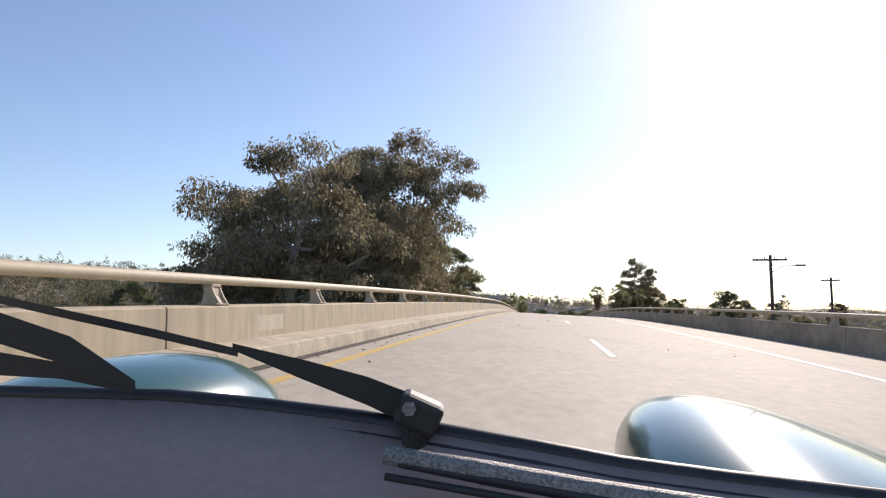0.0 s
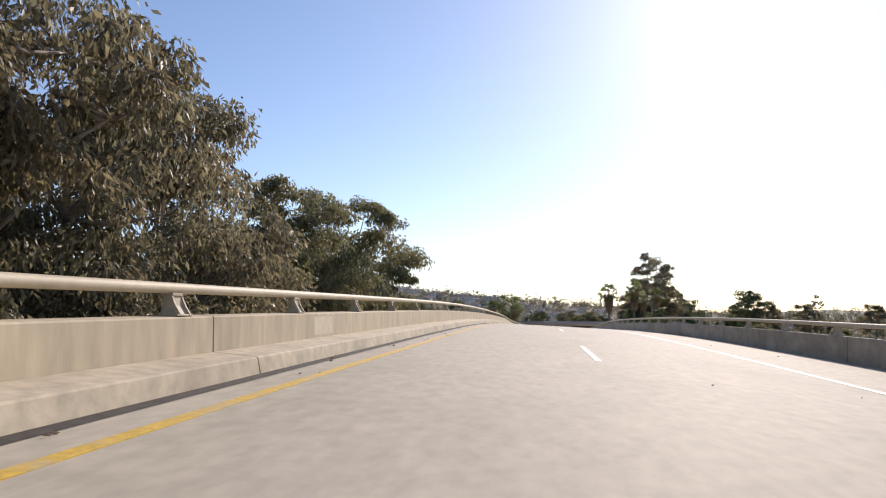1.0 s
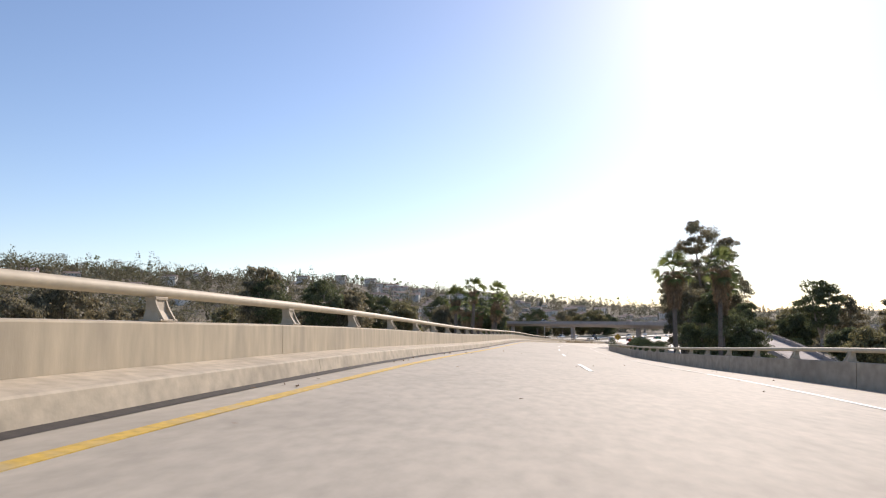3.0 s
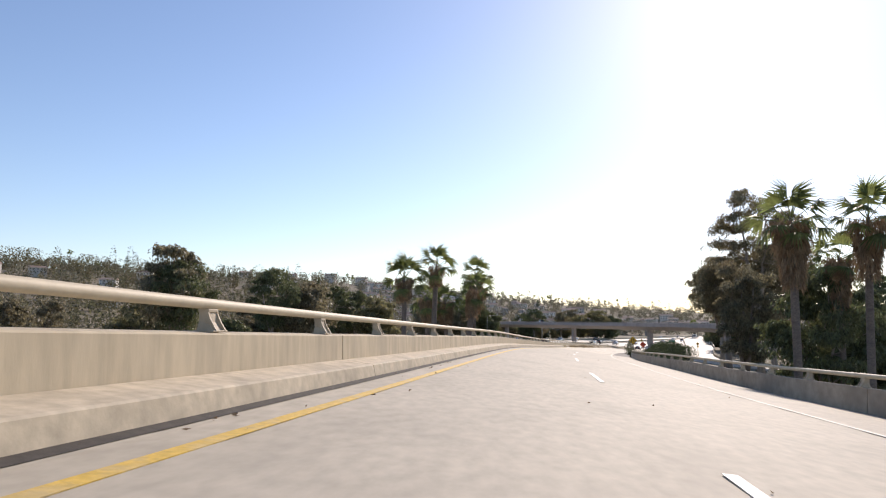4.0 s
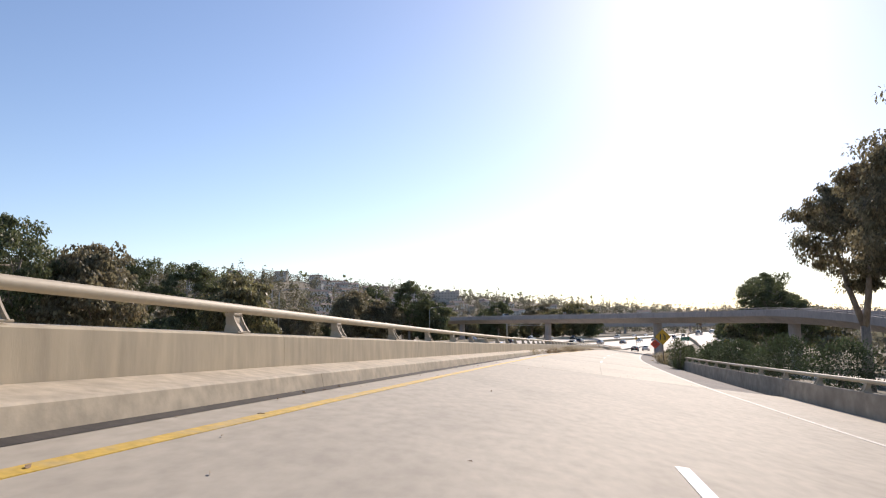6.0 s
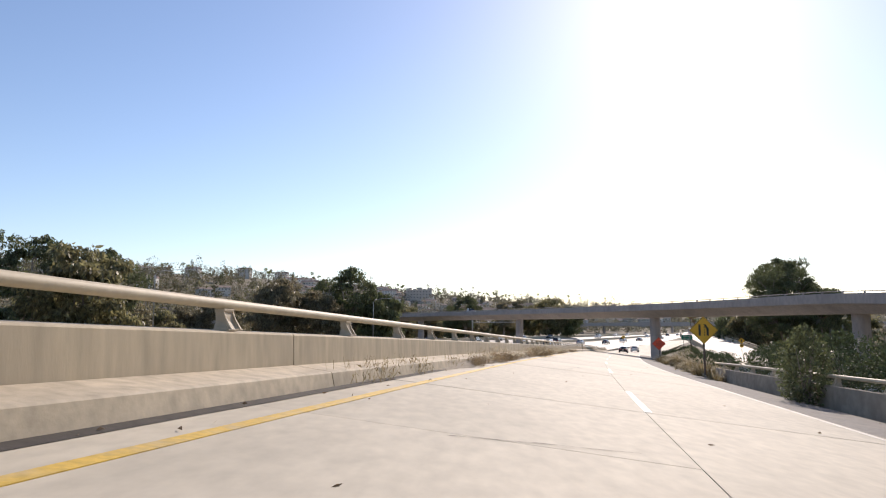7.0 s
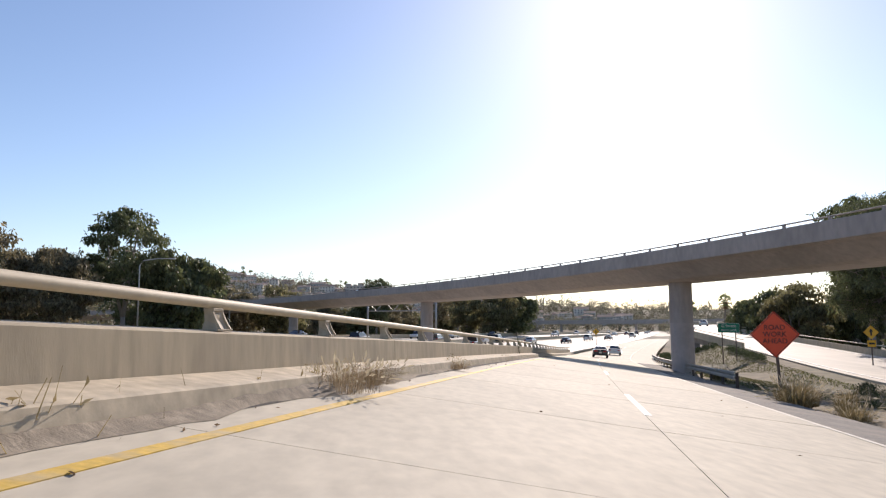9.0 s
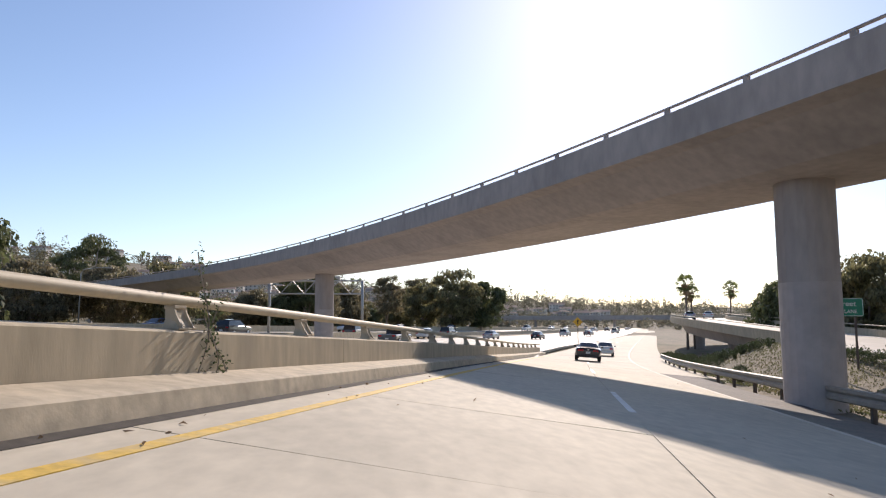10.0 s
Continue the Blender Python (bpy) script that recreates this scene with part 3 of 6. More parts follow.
def tree(name, seed, height, radius, trunk_r, clear, clumps, per, leaf, mats, clump_r=1.1, lean=(0, 0), squash=0.55, droop=0.8, limbs=14, twigs=False, fill=0.15, lobes=1.0, leaf_w=0.36, trim=None):
    """A tree at the origin: tapered trunk with forked limbs, and a crown of clumps of single leaves."""
    rng = np.random.default_rng(seed)
    root = new(name)
    top = Vector((lean[0], lean[1], height))
    bm = bmesh.new()
    pts = [Vector((0, 0, -0.6))]
    for i in range(1, 7):
        u = i / 6
        pts.append(Vector((lean[0] * u * u, lean[1] * u * u, height * 0.8 * u)) + Vector(rng.normal(size=3)) * (0.12 * trunk_r * 4 * (u > 0.1)))
    tube(bm, pts, [trunk_r * (1.25 if i == 0 else 1 - 0.8 * i / 6) for i in range(7)], 9)
    cz = clear + (height - clear) * 0.5
    rz = (height - clear) * 0.5
    centers = []
    while len(centers) < clumps:
        p = rng.normal(size=3)
        p /= np.linalg.norm(p)
        p *= rng.uniform(0.35, 1.0) ** 0.6
        w = 0.78 + (0.14 * lobes) * math.sin(3 * math.atan2(p[1], p[0]) + seed) + 0.08 * math.sin(5 * p[2] + seed)
        q = np.array([p[0] * radius * w + lean[0] * 0.7, p[1] * radius * w + lean[1] * 0.7, cz + p[2] * rz * (0.85 + 0.25 * w)])
        if trim and q[0] > trim[0] and q[2] < trim[1]:
            continue
        centers.append(q)
    centers = np.array(centers)
    order = rng.permutation(clumps)[:limbs]
    for k in order:
        e = Vector(centers[k])
        h = min(max(e.z * 0.55, height * 0.18), height * 0.7)
        u = h / (height * 0.8)
        s = Vector((lean[0] * u * u, lean[1] * u * u, h))
        mid = s.lerp(e, 0.5) + Vector((rng.normal() * 0.4, rng.normal() * 0.4, 0.5))
        tube(bm, [s, s.lerp(mid, 0.5) + Vector((0, 0, 0.15)), mid, mid.lerp(e, 0.6), e], [trunk_r * 0.42, trunk_r * 0.36, trunk_r * 0.27, trunk_r * 0.17, trunk_r * 0.06], 6)
    ends = centers[order]
    for k in set(range(clumps)) - set(int(j) for j in order) if twigs else ():
        e = Vector(centers[k])
        s = Vector(ends[int(np.argmin(((ends - centers[k]) ** 2).sum(1)))])
        tube(bm, [s, s.lerp(e, 0.5) + Vector((0, 0, 0.2)), e], [trunk_r * 0.09, trunk_r * 0.07, trunk_r * 0.03], 4)
    part("trunk", bm, mats[0], root, smooth=True)
    sizes = clump_r * rng.uniform(0.6, 1.45, clumps)
    c = np.repeat(centers, per, 0)
    sz = np.repeat(sizes, per)[:, None]
    off = rng.normal(size=c.shape)
    off /= np.linalg.norm(off, axis=1, keepdims=True)
    off *= (rng.uniform(fill, 1, len(c)) ** (0.5 if fill < 0.2 else 0.34))[:, None] * sz
    off *= np.repeat(rng.uniform(0.68, 1.32, (clumps, 3)), per, 0)
    off *= (1 + 0.22 * np.sin(off[:, [1, 2, 0]] * 5.0 + np.repeat(rng.uniform(0, 6, (clumps, 1)), per, 0)))
    off[:, 2] *= squash
    dirs = off * 0.6 / sz + rng.normal(size=c.shape) * 0.55
    dirs[:, 2] -= droop
    v, q = leaf_cards(rng, c + off, dirs, leaf, leaf * leaf_w)
    arrays("crown", v, q, mats[1], root)
    return root


def gum_tree(name, seed, height, radius, trunk_r, clear, lobes, per, leaf, mats, lobe_r=1.5, lean=(0, 0), forks=3, flat=0.66, leaf_w=0.34, droop=0.9, keep=None):
    """A eucalyptus at the origin: a forking pale trunk, long bent limbs, and separate domed tufts of hanging leaves with gaps between them."""
    rng = np.random.default_rng(seed)
    root = new(name)
    rz = (height - clear) * 0.5
    mid = np.array([lean[0], lean[1], clear + rz])
    tufts, sizes, tries = [], [], 0
    while len(tufts) < lobes and tries < 6000:
        tries += 1
        p = rng.normal(size=3)
        p *= rng.uniform(0.25, 1.0) ** 0.45 / np.linalg.norm(p)
        r = lobe_r * rng.uniform(0.65, 1.3)
        w = 0.86 + 0.14 * math.sin(2 * math.atan2(p[1], p[0]) + seed) + 0.1 * math.sin(4 * p[2] + 2 * seed)
        q = mid + p * [(radius - r * 0.6) * w, (radius - r * 0.6) * w, rz - r * 0.35]
        if keep and not keep(q):
            continue
        if all(np.linalg.norm((q - o) * [1, 1, 1.25]) > 0.62 * (r + ro) for o, ro in zip(tufts, sizes)):
            tufts.append(q)
            sizes.append(r)
    tufts, sizes = np.array(tufts), np.array(sizes)
    bm = bmesh.new()
    fork_z = clear * 0.55 + 0.06 * height
    base = [Vector((0, 0, -0.8)), Vector((lean[0] * 0.05, lean[1] * 0.05, fork_z * 0.5)), Vector((lean[0] * 0.15, lean[1] * 0.15, fork_z))]
    tube(bm, base, [trunk_r * 1.3, trunk_r * 1.02, trunk_r * 0.9], 10)
    heads = []
    for k in range(forks):
        a = 2 * math.pi * k / forks + rng.uniform(-0.5, 0.5) + seed
        reach = radius * rng.uniform(0.18, 0.42)
        top = Vector((lean[0] + reach * math.cos(a), lean[1] + reach * math.sin(a), clear + rz * rng.uniform(0.9, 1.5)))
        m1 = base[2].lerp(top, 0.4) + Vector((0.5 * math.cos(a), 0.5 * math.sin(a), 0.2)) * (0.08 * radius)
        m2 = base[2].lerp(top, 0.72) + Vector((rng.normal() * 0.3, rng.normal() * 0.3, 0))
        tube(bm, [base[2] - Vector((0, 0, 0.3)), m1, m2, top], [trunk_r * 0.72, trunk_r * 0.56, trunk_r * 0.42, trunk_r * 0.2], 8)
        heads += [m1, m1.lerp(m2, 0.5), m2, m2.lerp(top, 0.5), top]
    for q, r in zip(tufts, sizes):
        e = Vector(q) - Vector((0, 0, 0.2 * r))
        s = min(heads, key=lambda h: (h - e).length + 1.2 * max(0.0, h.z - e.z + 0.4))
        bend = s.lerp(e, 0.5) + Vector((rng.normal() * 0.3, rng.normal() * 0.3, -0.12 * (e - s).length))
        t = trunk_r * min(0.3, 0.09 + 0.03 * (e - s).length)
        tube(bm, [s, s.lerp(bend, 0.55), bend, bend.lerp(e, 0.55), e], [t * 1.2, t, t * 0.8, t * 0.6, t * 0.35], 6)
        for _ in range(5):
            d = Vector(rng.normal(size=3))
            d.z = abs(d.z) * 0.5
            f = e + d.normalized() * r * 0.85
            tube(bm, [e - Vector((0, 0, 0.05)), e.lerp(f, 0.5) + Vector((0, 0, 0.08)), f], [t * 0.35, t * 0.22, t * 0.08], 4)
    part("trunk", bm, mats[0], root, smooth=True)
    m = 15
    d = rng.normal(size=(len(tufts), m, 3))
    d[:, :, 2] = np.abs(d[:, :, 2]) * 1.1 - 0.45
    d /= np.linalg.norm(d, axis=2, keepdims=True)
    rr = sizes[:, None, None]
    clump = tufts[:, None, :] + d * rr * rng.uniform(0.55, 1.0, (len(tufts), m, 1)) * [1, 1, flat]
    c = np.repeat(clump.reshape(-1, 3), per, 0)
    cs = np.repeat(np.repeat(sizes, m) * rng.uniform(0.3, 0.55, len(tufts) * m), per)[:, None]
    off = rng.normal(size=c.shape)
    off *= rng.uniform(0.15, 1, (len(c), 1)) ** 0.45 / np.linalg.norm(off, axis=1, keepdims=True)
    off *= cs * np.repeat(rng.uniform(0.75, 1.25, (len(tufts) * m, 3)), per, 0) * [1, 1, 0.7]
    dirs = off / (cs + 1e-6) * 0.5 + rng.normal(size=c.shape) * 0.4
    dirs[:, 2] -= droop
    v, q = leaf_cards(rng, c + off, dirs, leaf, leaf * leaf_w)
    arrays("crown", v, q, mats[1], root)
    return root


def fan_frond_mesh(name, rng, mat, dead=False):
    """A fan palm leaf along +x: stalk and a pleated fan with split, drooping tips."""
    verts, faces = [], []
    stalk = 1.0

    def quad(a, b, c, d):
        i = len(verts)
        verts.extend([a, b, c, d])
        faces.append((i, i + 1, i + 2, i + 3))
    for s in (-1, 1):
        quad((0, -0.02, 0.02 * s), (0, 0.02, 0.02 * s), (stalk, 0.012, 0.012 * s), (stalk, -0.012, 0.012 * s))
    quad((0, 0.02, -0.02), (0, 0.02, 0.02), (stalk, 0.012, 0.012), (stalk, 0.012, -0.012))
    n = 19
    for k in range(n):
        a = radians(-84 + 168 * k / (n - 1))
        L = 1.0 * (0.72 + 0.28 * math.cos(a * 0.55)) * rng.uniform(0.85, 1.1) * (0.8 if dead else 1)
        fold = 0.35 if not dead else 0.9
        bx, by = math.cos(a), math.sin(a)
        px, py = -by, bx
        w = 0.056
        r0, r1, r2 = 0.02, L * 0.5, L
        z1 = 0.10 * fold - abs(math.sin(a)) * 0.16 * (2.2 if dead else 1)
        z2 = z1 - (0.2 + rng.uniform(0, 0.45)) * (1.8 if dead else 1)
        lift = 0.018
        A, B = (stalk + bx * r0, by * r0, 0), (stalk + bx * r1, by * r1, z1 + lift)
        quad(A, (stalk + bx * r1 + px * w, by * r1 + py * w, z1), (stalk + bx * r2, by * r2, z2), B)
        quad(A, B, (stalk + bx * r2, by * r2, z2), (stalk + bx * r1 - px * w, by * r1 - py * w, z1))
    ob = arrays(name, verts, faces, mat)
    me = ob.data
    bpy.data.objects.remove(ob)
    return me


frng = np.random.default_rng(7)
FROND = [fan_frond_mesh("frond", frng, M_FROND) for _ in range(3)]
DEAD = [fan_frond_mesh("dead_frond", frng, M_DEADFROND, True) for _ in range(2)]


def palm(name, seed, base, height, label, skirt=1.5, size=1.0, fronds=16, dead=9, group="fan palms beside the ramp", bend=0.3, trunk_r=0.26, skirt_r=0.35, tilt=0.0):
    rng = np.random.default_rng(seed)
    root = thing(name, Matrix.Translation(base), label, "palm tree", group)
    bm = bmesh.new()
    top = Vector((rng.normal() * bend + tilt, rng.normal() * bend, height))
    pts, rad = [], []
    for i in range(17):
        u = i / 16
        pts.append(Vector((top.x * u * u, top.y * u * u, -0.5 + (height + 0.5) * u)))
        rad.append(trunk_r * (1.35 - 0.5 * min(1, u * 3) if u < 0.34 else 0.85 - 0.12 * u) * (1 + 0.05 * (i % 2)) * (0.35 if i == 16 else 0.75 if i == 15 else 1))
    tube(bm, pts, rad, 10)
    part("trunk", bm, M_PALMBARK, root, smooth=True)
    # skirt of hanging dead thatch
    n = int(560 * skirt)
    a = rng.uniform(0, 2 * math.pi, n)
    z = height - 0.08 - rng.uniform(0, 1, n) ** 1.2 * skirt
    rr = trunk_r * 0.8 + 0.12 + skirt_r * size * np.clip((z - (height - skirt)) / skirt, 0, 1) * rng.uniform(0.2, 1, n)
    c = np.stack([top.x * (z / height) ** 2 + np.cos(a) * rr, top.y * (z / height) ** 2 + np.sin(a) * rr, z], -1)
    d = np.stack([np.cos(a) * 0.28, np.sin(a) * 0.28, -np.ones(n)], -1) + rng.normal(size=(n, 3)) * 0.12
    v, q = leaf_cards(rng, c, d, 0.6 * size, 0.05 * size)
    arrays("dead_skirt", v, q, M_DEADFROND, root, "brown hanging thatch of dead fronds")
    for k in range(fronds + dead):
        alive = k < fronds
        u = k / fronds if alive else 1
        el = radians(82 - 118 * u ** 0.9 + rng.normal() * 8) if alive else radians(-52 - rng.uniform(0, 25))
        az = k * 2.39996 + rng.normal() * 0.15
        ob = new("frond" if alive else "dead_frond", FROND[k % 3] if alive else DEAD[k % 2])
        s = size * rng.uniform(0.9, 1.12) * (1 if alive else 0.85)
        ob.matrix_world = (Matrix.Translation(Vector(base) + top + Vector((0, 0, -0.15 - 0.35 * u))) @ Matrix.Rotation(az, 4, "Z") @ Matrix.Rotation(-el, 4, "Y")
                           @ Matrix.Rotation(rng.normal() * 0.3, 4, "X") @ Matrix.Diagonal((s, s, s, 1)))
        m = ob.matrix_world.copy()
        ob.parent = root
        ob.matrix_parent_inverse = root.matrix_world.inverted()
        ob.matrix_world = m
    return root


# big eucalyptus stand on the west side
STAND = [(30, -11.0, 17.2, 8.2, 0.50, 4.5, 46, 90, 1), (32.5, -15.6, 13.6, 5.2, 0.34, 2.5, 34, 90, 9), (34.6, -12.2, 18.6, 6.6, 0.36, 5.0, 42, 95, 8), (38.6, -9.4, 20.2, 6.4, 0.36, 10.6, 36, 100, 2), (44.5, -11.4, 18.6, 6.2, 0.34, 6.0, 40, 95, 3), (50.6, -11.4, 16.8, 5.2, 0.32, 3.0, 38, 100, 4), (56.4, -11.6, 15.6, 5.2, 0.30, 1.0, 44, 110, 5), (62.0, -10.2, 15.6, 5.0, 0.28, 0.5, 50, 120, 6), (68.5, -9.6, 15.8, 4.6, 0.26, 0.5, 46, 120, 7)]
for y, x, hgt, rad, tr, clear, cl, per, sd in STAND:
    far = y > 55
    t = gum_tree("eucalyptus_tree", sd, hgt, rad, tr, clear, cl, per, 0.17 if far else 0.21, (M_EUCBARK, M_OLIVE if far else M_EUC), lobe_r=1.25 if far else 1.45, lean=(0.4, 0.3), leaf_w=0.42 if far else 0.36,
                 keep=None if far else (lambda q, x0=x: not (q[0] + x0 > -7.2 and q[2] < 14.5)))
    t.location = (x, y, ground_z(x, y))
    tagged(t, "tall eucalyptus with pale forked limbs and drooping dull green leaves", "tree", "eucalyptus stand by the bridge")
# dense rounded bushes under the stand, close to the bridge
for y, x, hgt, rad, sd in ((41.5, -9.8, 11.2, 2.6, 61), (46.8, -9.4, 12.0, 2.8, 62), (52.5, -9.6, 11.4, 2.6, 63), (59.0, -10.0, 11.2, 2.6, 64), (64.3, -8.9, 11.9, 2.7, 65)):
    t = tree("tall_bush", sd, hgt, rad, 0.12, 2.5, 80, 420, 0.15, (M_BARK, M_EUC), clump_r=0.9, limbs=14, fill=0.4, squash=0.8)
    t.location = (x, y, ground_z(x, y))
    tagged(t, "dense rounded olive-green bush below the eucalyptus stand", "bush", "bushes under the eucalyptus stand")

# tall clump on the east side: one airy eucalyptus, darker trees, and fan palms
for x, y, hgt, rad, tr, clear, cl, per, sd, mats, lr, lab in (
        (33.0, 238, 27.6, 8.8, 0.45, 12.5, 46, 46, 11, (M_EUCBARK, M_EUC), 1.7, "tall airy eucalyptus with bare forked limbs"),
        (31.0, 247, 18.4, 6.8, 0.42, 8, 40, 60, 12, (M_BARK, M_EUC), 1.9, "dense dark eucalyptus beside the ramp"),
        (36.5, 243, 19.0, 6.5, 0.42, 7, 38, 60, 15, (M_BARK, M_EUC), 1.9, "dense dark eucalyptus beside the ramp"),
        (34.0, 262, 18.5, 6.0, 0.42, 8, 36, 55, 13, (M_BARK, M_EUC), 1.8, "dense dark eucalyptus beside the ramp"),
        (22.4, 209, 18.0, 3.6, 0.32, 6, 26, 60, 14, (M_BARK, M_EUC), 1.3, "leafy dark green tree among palms"),
        (21.0, 186, 15.5, 4.2, 0.3, 2, 34, 55, 16, (M_BARK, M_GREEN), 1.4, "leafy dark green tree among palms"),
        (25.5, 190, 14.0, 4.4, 0.3, 2, 34, 55, 17, (M_BARK, M_GREEN), 1.4, "leafy dark green tree among palms"),
        (65.6, 371, 18.6, 9.4, 0.4, 3.5, 74, 55, 18, (M_BARK, M_GREEN), 1.9, "broad dark tree behind the overpass"),
        (71.0, 366, 14.5, 6.2, 0.4, 3, 44, 50, 19, (M_BARK, M_GREEN), 1.9, "broad dark tree behind the overpass")):
    t = gum_tree("eucalyptus_tree", sd, hgt, rad, tr, clear, cl, per, 0.34, mats, lobe_r=lr, forks=3, leaf_w=0.42)
    t.location = (x, y, ground_z(x, y))
    tagged(t, lab, "tree", "trees east of the ramp")
for x, y, ztop, sk, sd in ((13.4, 169.6, 7.1, 3.4, 21), (18.4, 173.0, 7.6, 3.2, 24), (29.0, 210, 8.4, 3.4, 23), (21.6, 184, 6.4, 3.4, 25)):
    g = float(ground_z(x, y))
    palm("fan_palm", sd, (x, y, g), ztop - g, "slender fan palm with a shaggy brown skirt", sk, 1.2, skirt_r=0.6)

# fan palms west of the ramp
for x, y, ztop, sk, sd, size, *more in ((-9.8, 182.8, 4.8, 1.0, 31, 1.02), (-8.2, 186.3, 6.0, 1.0, 32, 0.98), (-6.6, 197.4, 6.1, 3.4, 33, 1.0, 0.4, 1.0), (-9.6, 193.0, 3.6, 2.2, 34, 0.9, 0.6), (-7.8, 193.6, 3.4, 2.4, 35, 0.95, 0.7), (-6.4, 193.3, 4.5, 2.4, 37, 0.95, 0.75, 1.0), (-5.7, 198.6, 4.0, 1.4, 36, 0.85)):
    g = float(ground_z(x, y))
    palm("fan_palm", sd, (x, y, g), ztop - g, "fan palm with green fronds over a ragged brown skirt", sk, size, skirt_r=more[0] if more else 0.35, tilt=more[1] if len(more) > 1 else 0.0, trunk_r=0.34 if len(more) > 1 else 0.26 if size < 1 else 0.24)

# leafy trees of several shapes for the middle distance, built once and copied
MIDS = [gum_tree("tree", 101, 11, 5.6, 0.2, 0.8, 30, 26, 0.55, (M_BARK, M_OLIVE), lobe_r=1.7, leaf_w=0.5),
        gum_tree("tree", 102, 15, 5.2, 0.24, 4.0, 24, 24, 0.5, (M_EUCBARK, M_EUC), lobe_r=1.6, leaf_w=0.45),
        gum_tree("tree", 103, 9, 5.0, 0.2, 0.6, 28, 26, 0.55, (M_BARK, M_GREEN), lobe_r=1.6, leaf_w=0.5),
        gum_tree("tree", 104, 17, 6.4, 0.3, 4.5, 34, 26, 0.46, (M_EUCBARK, M_GREEN), lobe_r=1.6, leaf_w=0.45),
        gum_tree("tree", 105, 13, 6.5, 0.3, 1.5, 40, 26, 0.5, (M_BARK, M_EUC), lobe_r=1.9, leaf_w=0.5)]
used = [False] * len(MIDS)


def plant(k, x, y, scale, label, group, turn=0.0, drop=0.0):
    m = Matrix.Translation((x, y, float(ground_z(x, y)) - drop)) @ Matrix.Rotation(turn, 4, "Z")
    if not used[k]:
        ob, used[k] = MIDS[k], True
        ob.matrix_world = m
    else:
        ob = copy_thing(MIDS[k], m)
    ob.scale = (scale, scale, scale)
    return tagged(ob, label, "tree", group)


mrng = random.Random(5)
# belt of trees along the west of the freeway and on the valley floor
for i in range(78):
    u = i / 77
    y = 60 + 560 * u + mrng.uniform(-8, 8)
    x = float(free_left(y)) - 12 - mrng.uniform(0, 60) - 14 * abs(math.sin(i * 1.7))
    if y < 165 or -9 < x - float(ramp_x(y)) < 12:
        continue
    plant((0, 1, 2, 3, 4, 0, 4)[i % 7], x, y, mrng.uniform(0.85, 1.35), "rounded green tree in the belt along the freeway", "trees west of the freeway", mrng.uniform(0, 6.28))
# trees standing singly
def reach_up(x, y, top, size=17.0):
    """The scale at which a tree of that height reaches up to top."""
    return (top - float(ground_z(x, y))) / size


for k, x, y, s, lab in ((3, -60.0, 332, 1.2, "broad green tree with a rounded crown"), (3, -55.0, 342, 1.12, "broad green tree with a rounded crown"), (3, -22.8, 388, reach_up(-22.8, 388, 12.6), "tall light green eucalyptus with open branching"), (2, -17.0, 393, 1.35, "leafy green tree beside the freeway"), (3, -56.1, 507, reach_up(-56.1, 507, 18.2), "broad dark tree standing above the freeway slope"), (4, -37.5, 380, reach_up(-37.5, 380, 9.5, 13), "round dark tree in the belt along the freeway"), (4, -30.0, 384, 1.0, "round dark tree in the belt along the freeway"), (0, -42.0, 315, reach_up(-42, 315, 8.6, 11), "broad green tree with a rounded crown"),
                        (3, 74.0, 389.5, reach_up(74, 389.5, 14.2), "tall spreading eucalyptus east of the exit road"), (0, 71.0, 402, reach_up(71, 402, 2.8, 11), "broad dark tree beside the exit road"), (2, 71.8, 411, reach_up(71.8, 411, 2.1, 9), "broad dark tree beside the exit road"), (2, 72.6, 421, reach_up(72.6, 421, 0.9, 9), "broad dark tree beside the exit road"), (2, 84, 410, 1.2, "broad dark tree behind the overpass"), (0, 95, 404, 1.25, "broad dark tree behind the overpass"),
                        (3, 74.4, 292, 1.2, "open-crowned tree east of the ramp"), (1, 84, 300, 1.1, "open-crowned tree east of the ramp"), (1, 96, 296, 1.1, "open-crowned tree east of the ramp"), (0, 108, 306, 1.1, "open-crowned tree east of the ramp"),
                        (1, 120, 300, 1.2, "open-crowned tree east of the ramp"), (0, 64, 243, 0.95, "leafy tree beside the overpass approach"), (2, 66, 254, 1.1, "leafy tree beside the overpass approach"), (0, 82, 330, 1.2, "leafy tree east of the exit road"), (2, 78, 318, 1.2, "leafy tree east of the exit road"), (0, 92, 352, 1.3, "leafy tree east of the exit road"),
                        (0, 34, 512, 1.5, "large dark tree on the valley floor"), (2, 42, 518, 1.5, "large dark tree on the valley floor"), (0, 27, 524, 1.3, "large dark tree on the valley floor")):
    plant(k, x, y, s, lab, "single trees round the interchange", mrng.uniform(0, 6.28))


